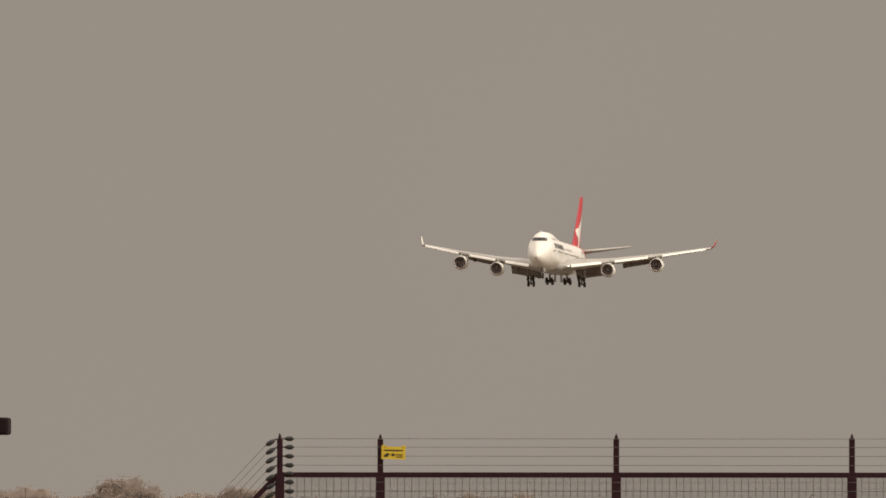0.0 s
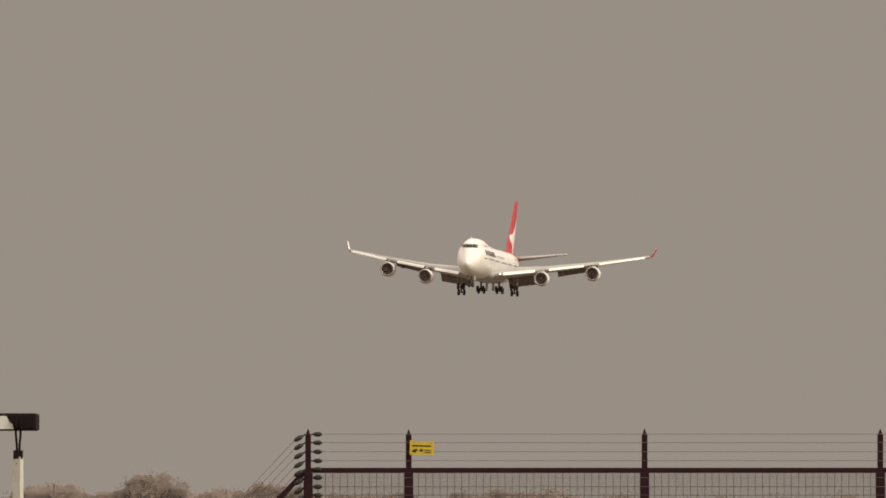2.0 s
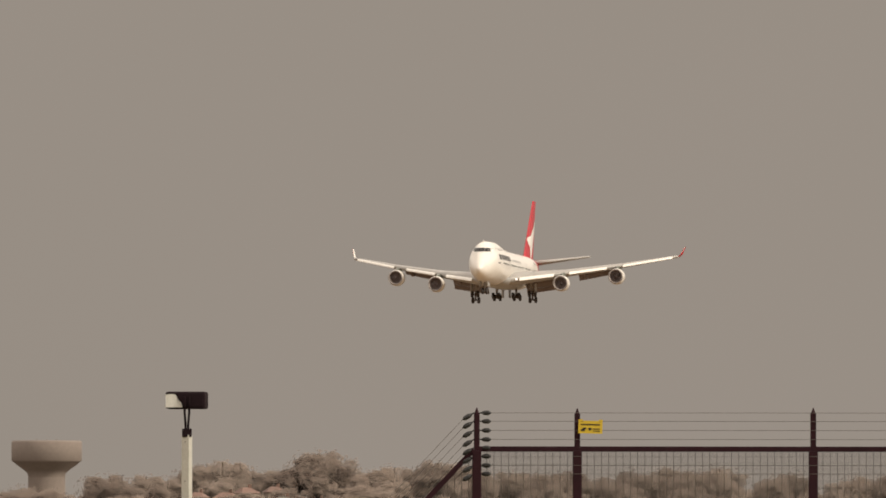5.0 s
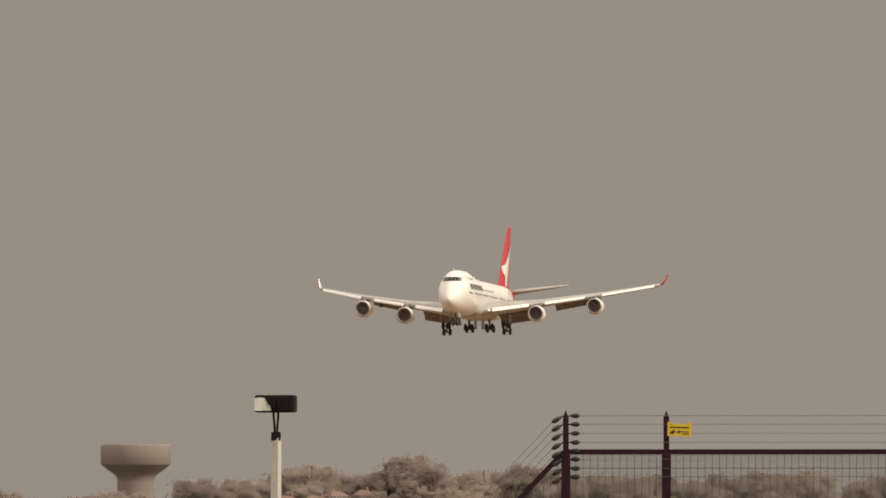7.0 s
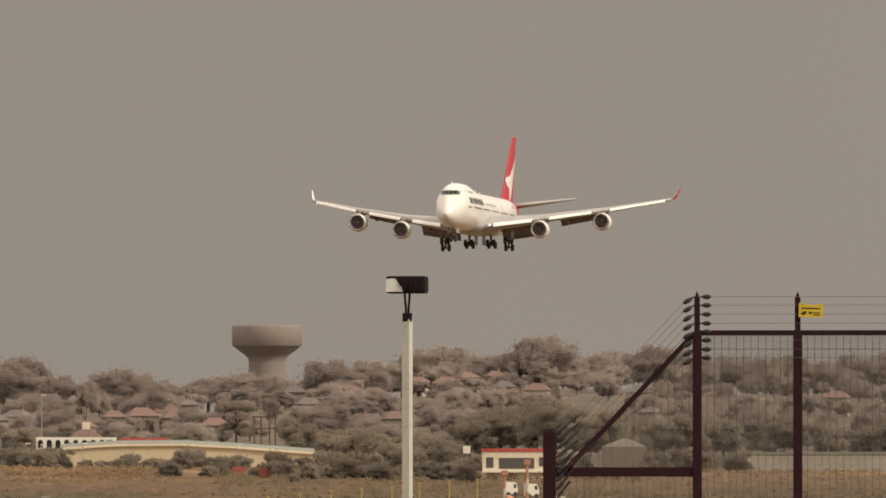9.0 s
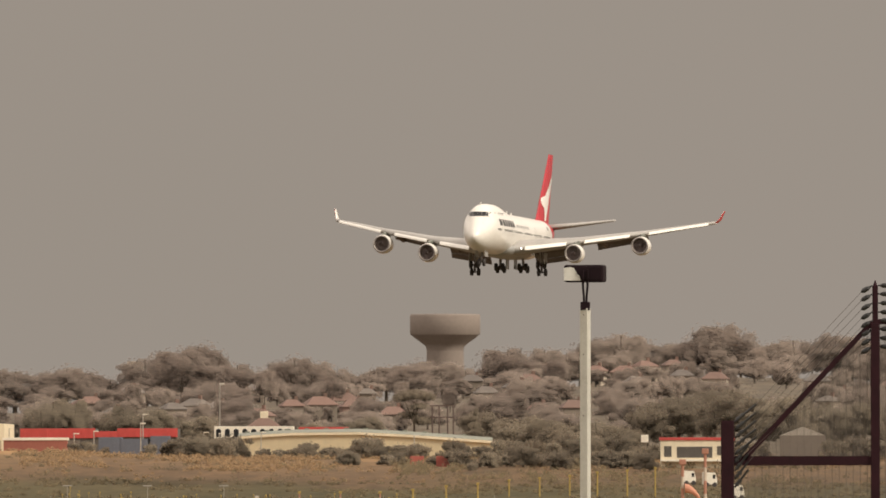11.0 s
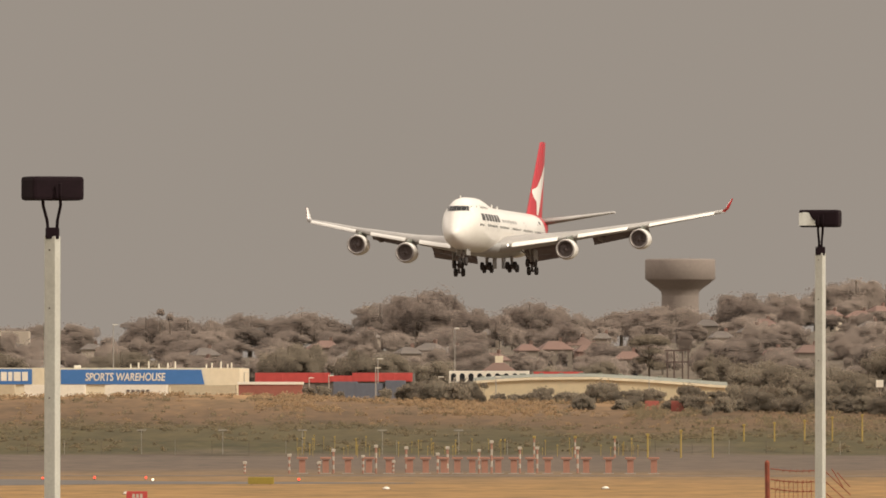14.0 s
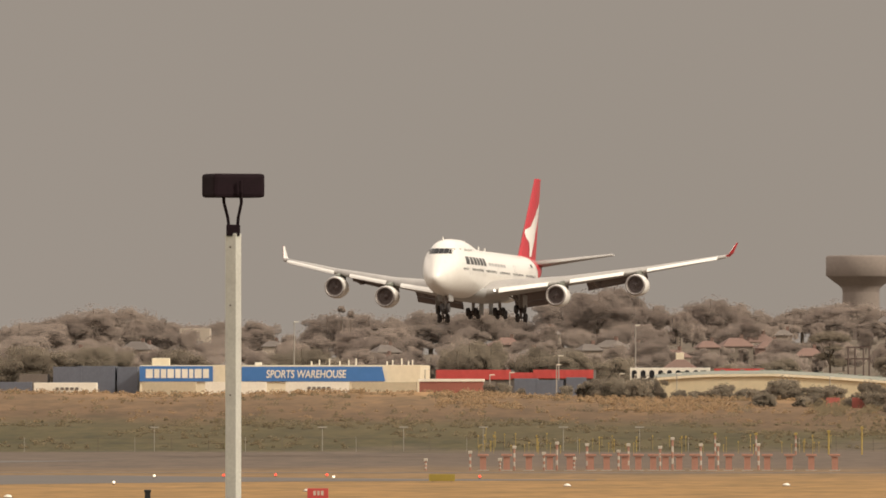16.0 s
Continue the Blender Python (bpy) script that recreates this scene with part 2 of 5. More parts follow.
def ridge(u):
    """Height of the ridge's soil, by bearing, smoothed."""
    return EYE - 4300 / F * sum(skyline(u + k) for k in range(-200, 201, 50)) / 9 - 12


def ground_z(x, y):
    if y < 420:
        return 6.3 * (1 - ease(175, 420, y))
    if y < 2230:
        return 0.0
    u = x * F / y
    bumps = 0.5 * noise.noise((x * 0.03, y * 0.012, 0)) + 0.25 * noise.noise((x * 0.11, y * 0.05, 3))
    z = float(np.interp(u, [-950, -600, 200], [8.9, 7.6, 7.0])) * (0.35 * ease(2225, 2360, y) + 0.65 * ease(2330, 2640, y)) + bumps * ease(2230, 2300, y)
    if y > 2860:
        z = 8.9 + (ridge(u) - 8.9) * ease(2800, 4350, y) + bumps
    return z - 6 * ease(4400, 4900, y)


def build_ground():
    ys = [-600, -200, 0, 60, 120, 170, 210, 260, 320, 380, 430, 600, 900, 1200, 1500, 1800, 2100]
    ys += list(range(2220, 2700, 12)) + list(range(2700, 4960, 50))
    us = [-90000, -40000, -16000, -7000, -4000, -3000] + list(range(-2400, 2401, 30)) + [3000, 4000, 7000, 16000, 40000, 90000]
    verts = [(max(y, 1500) * u / F, y, ground_z(max(y, 1500) * u / F, y)) for y in ys for u in us]
    n = len(us)
    faces = [(j * n + i, j * n + i + 1, (j + 1) * n + i + 1, (j + 1) * n + i) for j in range(len(ys) - 1) for i in range(n - 1)]
    m = bpy.data.materials.new("open_ground")
    m.use_nodes = True
    nd, l = m.node_tree.nodes, m.node_tree.links
    geo, sep = nd.new("ShaderNodeNewGeometry"), nd.new("ShaderNodeSeparateXYZ")
    l.new(geo.outputs["Position"], sep.inputs[0])
    mp = nd.new("ShaderNodeMapping")
    mp.inputs["Scale"].default_value = (1.0, 0.22, 1.0)
    l.new(geo.outputs["Position"], mp.inputs[0])
    n1, n2, n3 = (nd.new("ShaderNodeTexNoise") for _ in range(3))
    for t, s, d in ((n1, 0.035, 4.0), (n2, 0.5, 3.0), (n3, 0.15, 3.0)):
        t.inputs["Scale"].default_value, t.inputs["Detail"].default_value = s, d
        l.new(mp.outputs[0], t.inputs["Vector"])
    shift = nd.new("ShaderNodeMath")
    shift.operation = "MULTIPLY_ADD"
    shift.inputs[1].default_value = 260.0
    l.new(n1.outputs["Fac"], shift.inputs[0])
    l.new(sep.outputs["Y"], shift.inputs[2])
    rng = nd.new("ShaderNodeMapRange")
    rng.inputs["From Min"].default_value, rng.inputs["From Max"].default_value = 130, 5130
    l.new(shift.outputs[0], rng.inputs["Value"])
    ramp = nd.new("ShaderNodeValToRGB")
    el = ramp.color_ramp.elements
    stops = [(0, (0.13, 0.12, 0.06)), (420, (0.2, 0.16, 0.07)), (1100, (0.3, 0.185, 0.078)), (1420, (0.275, 0.173, 0.08)), (1640, (0.18, 0.128, 0.084)), (1760, (0.135, 0.107, 0.088)),
             (2180, (0.137, 0.109, 0.09)), (2260, (0.088, 0.078, 0.043)), (2380, (0.1, 0.083, 0.047)), (2470, (0.14, 0.094, 0.06)),
             (2590, (0.19, 0.128, 0.078)), (2680, (0.33, 0.212, 0.113)), (2900, (0.15, 0.127, 0.102)), (4900, (0.15, 0.128, 0.105))]
    while len(el) < len(stops):
        el.new(1.0)
    for e, (y, c) in zip(el, stops):
        e.position, e.color = y / 5000, (*c, 1)
    l.new(rng.outputs[0], ramp.inputs["Fac"])
    mul = nd.new("ShaderNodeMix")
    mul.data_type, mul.blend_type = "RGBA", "MULTIPLY"
    mul.inputs[0].default_value = 1.0
    tone = nd.new("ShaderNodeValToRGB")
    tone.color_ramp.elements[0].position, tone.color_ramp.elements[1].position = 0.35, 0.66
    tone.color_ramp.elements[0].color, tone.color_ramp.elements[1].color = (0.66, 0.69, 0.7, 1), (1.27, 1.21, 1.13, 1)
    av = nd.new("ShaderNodeMath")
    av.operation = "MULTIPLY_ADD"
    av.inputs[1].default_value = 0.5
    hv = nd.new("ShaderNodeMath")
    hv.operation = "MULTIPLY"
    hv.inputs[1].default_value = 0.5
    l.new(n2.outputs["Fac"], av.inputs[0])
    l.new(n3.outputs["Fac"], hv.inputs[0])
    l.new(hv.outputs[0], av.inputs[2])
    l.new(av.outputs[0], tone.inputs["Fac"])
    l.new(ramp.outputs["Color"], mul.inputs[6])
    l.new(tone.outputs["Color"], mul.inputs[7])
    b = nd["Principled BSDF"]
    b.inputs["Roughness"].default_value = 0.95
    b.inputs["Specular IOR Level"].default_value = 0.1
    l.new(mul.outputs[2], b.inputs["Base Color"])
    ob = mesh_ob("ground", verts, faces, m, True)
    tagged(ob, "dry ochre airfield grass rising to a scrubby embankment and hills", "ground", kind="structure")


build_ground()


def sheet(name, corners, thick, material, label, category):
    """A low slab with the given corners."""
    bm = bmesh.new()
    top = [bm.verts.new((x, y, thick)) for x, y in corners]
    low = [bm.verts.new((x, y, -0.2)) for x, y in corners]
    bm.faces.new(top)
    for k in range(len(top)):
        q = (k + 1) % len(top)
        bm.faces.new((top[k], low[k], low[q], top[q]))
    return tagged(part(name, bm, material, None), label, category, kind="structure")


sheet("taxiway", [(-420, 1340), (-98, 1362), (-70, 1420), (-40, 1440), (-40, 1452), (-66, 1475), (-95, 1535), (-420, 1560)], 0.02, ASPHALT, "dark worn asphalt taxiway across dry grass", "taxiway")
sheet("runway", [(-155, 1690), (-205, 1690), (-165, 1900), (-115, 1900)], 0.02, ASPHALT, "grey asphalt runway end in the airfield grass", "runway")
sheet("service_road", [(-420, 1600), (420, 1560), (420, 1572), (-420, 1612)], 0.02, ASPHALT, "narrow asphalt service road across the airfield", "road")


# ---- trees ----
CROWN_NORMALS = {}


def leafy(me, verts, faces, normals, material):
    """Fills a leafy mesh with the given shading normals, which flatten its shade as haze would."""
    me.from_pydata(verts, [], faces)
    me.materials.append(material)
    me.polygons.foreach_set("use_smooth", [True] * len(me.polygons))
    n = np.array(normals)
    n /= np.linalg.norm(n, axis=1)[:, None]
    me.normals_split_custom_set_from_vertices(n.tolist())
    CROWN_NORMALS[me.name] = n
    return me


def leaf_quads(cen, out, sz, rnd):
    """Corner points of leaf clumps at the given places, each turned to its own side."""
    a = np.cross(out, rnd.normal(size=cen.shape))
    a /= np.linalg.norm(a, axis=1)[:, None]
    b = np.cross(out, a)
    b /= np.linalg.norm(b, axis=1)[:, None]
    return np.stack([cen - b * sz * 0.7, cen + a * sz, cen + b * sz * 0.7, cen - a * sz], 1).reshape(-1, 3)


def crown_mesh(name, blobs, count, leaf, seed, material):
    """Many leaf clumps over uneven lobes and in them, round a loose core."""
    rnd = np.random.RandomState(seed)
    vol = np.array([b[3] * b[4] for b in blobs])
    pick = rnd.choice(len(blobs), count, p=vol / vol.sum())
    bl = np.array(blobs)[pick]
    d = rnd.normal(size=(count, 3))
    d /= np.linalg.norm(d, axis=1)[:, None]
    rad = 0.5 + 0.53 * rnd.rand(count)
    cen = bl[:, :3] + d * rad[:, None] * np.stack([bl[:, 3], bl[:, 3], bl[:, 4]], 1)
    sz = leaf * (0.55 + 0.9 * rnd.rand(count))[:, None]
    verts = leaf_quads(cen, d + 0.35 * rnd.normal(size=(count, 3)), sz, rnd).tolist()
    faces = [(4 * i, 4 * i + 1, 4 * i + 2, 4 * i + 3) for i in range(count)]
    # normals leaned up and towards the viewer, to even out light and shade
    normals = np.repeat(0.2 * d + 0.06 * rnd.normal(size=(count, 3)) + np.array([0, -0.4, 0.72]), 4, axis=0).tolist()
    for x, y, z, r, h in blobs:
        base = len(verts)
        for j in range(1, 6):
            for k in range(10):
                th, ph = math.pi * j / 6, 2 * math.pi * k / 10
                s = 0.72 + 0.2 * noise.noise((x + 3 * th, y + 2 * ph, z))
                way = (math.sin(th) * math.cos(ph), math.sin(th) * math.sin(ph), math.cos(th))
                verts.append((x + r * s * way[0], y + r * s * way[1], z + h * s * way[2]))
                normals.append((0.22 * way[0], 0.22 * way[1] - 0.4, 0.22 * way[2] + 0.72))
        for j in range(4):
            for k in range(10):
                faces.append((base + 10 * j + k, base + 10 * j + 10 + k, base + 10 * j + 10 + (k + 1) % 10, base + 10 * j + (k + 1) % 10))
        faces.append(tuple(base + k for k in range(10)))
        faces.append(tuple(base + 40 + k for k in reversed(range(10))))
    return leafy(bpy.data.meshes.new(name), verts, faces, normals, material)


def lobes(seed, width, low, high, n):
    """Lobes of a crown of that width between two heights."""
    r = random.Random(seed)
    out = [(0, 0, (low + high) / 2, width * 0.4, (high - low) * 0.46)]
    for k in range(n):
        a = 2 * math.pi * k / n + r.uniform(-0.5, 0.5)
        d = width * r.uniform(0.14, 0.4)
        z = r.uniform(low + (high - low) * 0.2, high - (high - low) * (0.1 + 0.6 * d / width))
        s = r.uniform(0.08, 0.18)
        out.append((d * math.cos(a), d * math.sin(a), z, width * s, (high - low) * r.uniform(0.1, 0.19)))
    return out


def trunk_mesh(bm, height, r, limbs, seed):
    q = random.Random(seed)
    mid = Vector((q.uniform(-0.3, 0.3), q.uniform(-0.3, 0.3), height * 0.5))
    rod(bm, (0, 0, -0.6), mid, r, r * 0.75, 7)
    rod(bm, mid, (mid.x * 1.5, mid.y, height * 0.85), r * 0.75, r * 0.3, 7)
    for x, y, z, w, h in limbs[1:]:
        rod(bm, mid + Vector((0, 0, q.uniform(-0.5, 1.2))), (x * 0.85, y * 0.85, z), r * 0.4, r * 0.12, 5)


TREE_TYPES = {}


def tree_type(key, width, low, high, n, count, leaf, seed, leaf_mat):
    ob = empty("bush" if "bush" in key else "tree", pose(0, 0, -400), "pale olive broad-crowned tree", "tree")
    bl = lobes(seed, width, low, high, n)
    bm = bmesh.new()
    trunk_mesh(bm, high, width * 0.028, bl, seed)
    part("trunk", bm, BARK, ob)
    crown = new("crown", crown_mesh("crown", bl, count, leaf, seed, leaf_mat))
    crown.parent = ob
    TREE_TYPES[key] = (ob, high, width)


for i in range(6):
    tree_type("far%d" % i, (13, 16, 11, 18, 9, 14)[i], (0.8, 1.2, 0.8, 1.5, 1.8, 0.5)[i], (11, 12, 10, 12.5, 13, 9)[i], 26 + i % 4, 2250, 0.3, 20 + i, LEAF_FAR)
for i in range(4):
    tree_type("mid%d" % i, (12, 15, 9, 11)[i], (0.6, 0.8, 0.8, 0.2)[i], (11, 11, 12, 8)[i], 26, 2900, 0.26, 40 + i, LEAF)
for i in range(3):
    tree_type("bush%d" % i, (7.0, 8.0, 5.6)[i], (-0.6, -0.5, -0.8)[i], (4.0, 3.6, 4.6)[i], 20, 1100, 0.24, 60 + i, LEAF)
used_types = set()


def plant(key, x, y, top, label, group="", turn=0.0, wide=1.0):
    """A tree of the given kind whose top reaches that height."""
    ob, high, width = TREE_TYPES[key]
    z = ground_z(x, y)
    s = max(0.35, (top - z) / high)
    m = pose(x, y, z, 0, 0, turn) @ Matrix.Diagonal((s * wide, s * wide, s, 1))
    if key in used_types:
        t = copy_thing(ob, m)
    else:
        used_types.add(key)
        t = ob
        t.matrix_basis = m
    return tagged(t, label, "bush" if "bush" in key else "tree", group)


rt = random.Random(11)
u = -1900.0
while u < 1700:
    d = rt.uniform(4180, 4420)
    key = "far%d" % rt.randrange(6)
    p = spot(u, skyline(u) + 3 + rt.uniform(-5, 5), d)
    plant(key, p.x, d, p.z, "hazy grey-olive broad-crowned tree on the ridge", "trees on the ridge", rt.uniform(0, 360), rt.uniform(0.85, 1.15))
    u += rt.uniform(26, 44)

# dark trees nearer than the hill: bearing, drop of the top, distance, kind, width
for u, v, d, k, w in [(110, -105, 2950, 0, 1.0), (165, -122, 3000, 1, 1.0), (215, -139, 3020, 0, 0.9), (262, -125, 2960, 1, 1.0), (310, -118, 3000, 0, 1.0),
                      (352, -110, 2940, 1, 1.0), (60, -62, 2800, 3, 1.1), (20, -66, 2800, 1, 1.2), (-60, -70, 2850, 1, 1.1), (-30, -60, 2780, 3, 1.2),
                      (420, -112, 2980, 0, 1.0), (480, -100, 2960, 1, 1.1), (560, -105, 2990, 0, 1.0), (650, -96, 2950, 1, 1.1), (740, -100, 2960, 0, 1.0), (830, -92, 2950, 3, 1.1),
                      (-905, -112, 2960, 2, 1.2), (-945, -118, 2980, 2, 1.3), (-965, -100, 2950, 0, 0.9), (-815, -106, 2990, 2, 1.1), (-840, -92, 2960, 0, 1.0), (-770, -88, 2960, 1, 1.0),
                      (-1240, -92, 2990, 1, 1.2), (-1180, -80, 2960, 3, 1.2), (-1300, -78, 2960, 3, 1.0), (-1455, -92, 2990, 1, 1.0), (-1500, -78, 2960, 3, 1.1),
                      (-1600, -96, 3000, 1, 1.2), (-1660, -102, 3010, 0, 1.1), (-1715, -98, 2990, 1, 1.2), (-1765, -90, 2980, 0, 1.1), (-1840, -96, 2990, 1, 1.2),
                      (-480, -72, 2890, 3, 0.8), (-455, -64, 2880, 3, 0.9), (-680, -76, 2960, 1, 1.1), (-720, -84, 2970, 0, 1.0), (-390, -74, 2960, 1, 1.0),
                      (-180, -84, 2900, 1, 1.0), (-130, -78, 2860, 3, 1.2), (-95, -88, 2930, 0, 1.0), (-605, -66, 2900, 3, 0.8)]:
    p = spot(u, v, d)
    plant("mid%d" % k, p.x, d, p.z, "dark olive bushy tree behind the sheds", "trees behind the sheds", rt.uniform(0, 360), w)


# bushes along the top of the embankment: bearing, drop of the top
for u, v in [(-658, -38), (-640, -41), (-905, -26), (-880, -34), (-850, -22), (-770, -24), (-740, -30), (-715, -33), (-690, -40), (-665, -36), (-640, -30), (-622, -38), (-600, -24), (-578, -18), (-540, -14), (-510, -22), (-490, -26),
             (-462, -20), (-440, -16), (-420, -26), (-402, -22), (-386, -36), (-360, -26), (-335, -24), (-310, -36), (-296, -30), (-262, -20), (-234, -30), (-214, -27), (-180, -20),
             (-150, -32), (-120, -38), (-90, -30), (-60, -34), (-30, -40), (0, -36), (30, -44), (60, -40), (90, -36), (118, -30), (280, -28), (310, -34), (440, -30), (480, -36), (530, -30), (580, -38)]:
    d = 2648 + rt.uniform(-12, 16)
    p = spot(u, v, d)
    plant("bush%d" % rt.randrange(3), p.x, d, max(p.z, ground_z(p.x, d) + 1.6), "dark olive bush on the embankment's top", "bushes on the embankment", rt.uniform(0, 360), rt.uniform(0.7, 1.1))
for k in range(46):
    u = rt.uniform(-640, 130)
    d = 2660 + rt.uniform(-15, 15)
    p = spot(u, rt.uniform(-24, -8), d)
    plant("bush%d" % rt.randrange(3), p.x, d, max(p.z, ground_z(p.x, d) + 1.4), "dark olive bush on the embankment's top", "bushes on the embankment", rt.uniform(0, 360), rt.uniform(0.7, 1.1))
for u, v in [(-420, -2), (-350, 6), (-330, 0), (-270, 8), (-225, 2), (-200, 10), (-170, -2), (-140, 4), (-110, -6), (-80, 2), (-50, -4), (-20, 6), (10, -2), (45, 4), (75, -4), (105, 6)]:
    d = 2540 + rt.uniform(-30, 30)
    p = spot(u, v - 14, d)
    plant("bush%d" % rt.randrange(3), p.x, d, max(p.z, ground_z(p.x, d) + 2.0), "low dark bush on the embankment's slope", "bushes on the slope", rt.uniform(0, 360), rt.uniform(0.9, 1.4))


def special_tree(label, crowns, trunk_top, r, count, leaf, seed, material, x, y):
    ob = empty("tree", pose(x, y, ground_z(x, y)), label, "tree")
    bm = bmesh.new()
    trunk_mesh(bm, trunk_top, r, crowns, seed)
    part("trunk", bm, BARK, ob)
    crown = new("crown", crown_mesh("crown", crowns, count, leaf, seed, material))
    crown.parent = ob


x, y = 2880 * -302 / F, 2880
t = EYE + 2880 * 122 / F - ground_z(x, y)
special_tree("flat-topped umbrella pine with a bare trunk", [(0, 0, t - 1.3, 3.6, 1.2), (-2.6, 0, t - 1.8, 2.0, 0.9), (2.4, 0.5, t - 1.7, 2.1, 0.9), (0.8, -1, t - 3.6, 2.4, 0.7), (-1.2, 1, t - 5.2, 2.2, 0.9), (1.5, 0, t - 6.4, 2.0, 0.9)], t - 1, 0.3, 2400, 0.28, 71, LEAF, x, y)
x, y = 2860 * -196 / F, 2860
t = EYE + 2860 * 84 / F - ground_z(x, y)
special_tree("dark conical pine tree", [(0.25 * math.cos(k * 2), 0.25 * math.sin(k * 2), t * (0.96 - 0.13 * k), 0.5 + 0.42 * k, 0.95) for k in range(7)], t - 0.6, 0.2, 2200, 0.26, 72, LEAF, x, y)
for u, v in ((-1168, -166), (-1151, -157)):
    x, y = 4100 * u / F, 4100
    t = EYE - 4100 * v / F - ground_z(x, y)
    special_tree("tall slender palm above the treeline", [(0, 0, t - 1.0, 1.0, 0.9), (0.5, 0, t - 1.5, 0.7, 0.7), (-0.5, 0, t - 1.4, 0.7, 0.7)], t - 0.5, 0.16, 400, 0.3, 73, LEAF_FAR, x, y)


def woods(name, spots, label):
    """Uncounted trees joined into one object."""
    vs, ns, fs, base = [], [], [], 0
    for key, x, y, z, s, a in spots:
        for o in TREE_TYPES[key][0].children:
            me = o.data
            co = np.empty(len(me.vertices) * 3)
            me.vertices.foreach_get("co", co)
            co = co.reshape(-1, 3) * s
            nm = CROWN_NORMALS[me.name] if me.name in CROWN_NORMALS else np.tile(np.array([0, -0.3, 0.9]), (len(co), 1))
            c, q = math.cos(a), math.sin(a)
            vs.append(np.stack([co[:, 0] * c - co[:, 1] * q + x, co[:, 0] * q + co[:, 1] * c + y, co[:, 2] + z], 1))
            ns.append(np.stack([nm[:, 0] * c - nm[:, 1] * q, nm[:, 0] * q + nm[:, 1] * c, nm[:, 2]], 1))
            fs += [tuple(i + base for i in p.vertices) for p in me.polygons]
            base += len(co)
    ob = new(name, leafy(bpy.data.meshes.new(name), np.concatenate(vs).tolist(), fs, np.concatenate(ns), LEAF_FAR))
    return tagged(ob, label, "woods", kind="stuff")


spots = []
for k in range(300):
    y = rt.uniform(3020, 4220)
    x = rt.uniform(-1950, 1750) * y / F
    spots.append(("far%d" % rt.randrange(6), x, y, ground_z(x, y) - 0.5, rt.uniform(0.55, 0.95), rt.uniform(0, 6.28)))
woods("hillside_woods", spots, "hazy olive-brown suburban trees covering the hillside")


def scrub(name, n, ylo, yhi, material, label, hlo, hhi, seed, ulo=-1950, uhi=1700, leaf=0.3):
    """Low bushes and tufts on the embankment, joined."""
    r = np.random.RandomState(seed)
    y = ylo + (yhi - ylo) * r.rand(n)
    x = (ulo + (uhi - ulo) * r.rand(n)) * y / F
    keep = [k for k in range(n) if noise.noise((x[k] * 0.045, y[k] * 0.02, seed)) > -0.12]
    cs, rs = [], []
    for k in keep:
        h = r.uniform(hlo, hhi)
        w = h * r.uniform(0.7, 1.5)
        m = 26
        d = r.normal(size=(m, 3))
        d /= np.linalg.norm(d, axis=1)[:, None]
        d[:, 2] = np.abs(d[:, 2])
        cs.append(np.array([x[k], y[k], ground_z(x[k], y[k])]) + d * np.array([w, w, h]) * (0.35 + 0.65 * r.rand(m))[:, None])
        rs.append(np.full(m, leaf * (0.6 + 0.5 * h)))
    cen, sz = np.concatenate(cs), np.concatenate(rs)[:, None]
    m = len(cen)
    v = leaf_quads(cen, r.normal(size=(m, 3)) * 0.5 + np.array([0, -0.4, 0.8]), sz, r)
    nm = np.repeat(0.2 * r.normal(size=(m, 3)) + np.array([0, -0.15, 0.8]), 4, axis=0)
    faces = [(4 * i, 4 * i + 1, 4 * i + 2, 4 * i + 3) for i in range(m)]
    ob = new(name, leafy(bpy.data.meshes.new(name), v.tolist(), faces, nm, material))
    tagged(ob, label, "scrub", kind="stuff")


scrub("green_scrub", 2200, 2250, 2430, SCRUB, "low green-brown scrub on the embankment's foot", 0.3, 0.8, 3, leaf=0.26)
scrub("brown_scrub", 420, 2400, 2600, SCRUB, "sparse olive bushes on the embankment", 0.5, 1.4, 5, leaf=0.24)
scrub("slope_scrub", 420, 2430, 2610, SCRUB, "olive-brown thicket on the embankment's slope", 0.7, 1.9, 17, -330, 420, 0.26)
scrub("straw_patch", 700, 2500, 2610, DRY, "pale straw-coloured patch of dry grass on the slope", 0.4, 1.0, 19, -1000, -330, 0.26)
scrub("straw_grass", 1500, 2590, 2680, DRY, "patches of pale straw grass along the embankment's top", 0.4, 1.0, 13, leaf=0.26)
scrub("dry_tufts", 1100, 2420, 2690, DRY, "tufts of dry straw-coloured grass on the embankment", 0.25, 0.7, 7, leaf=0.22)


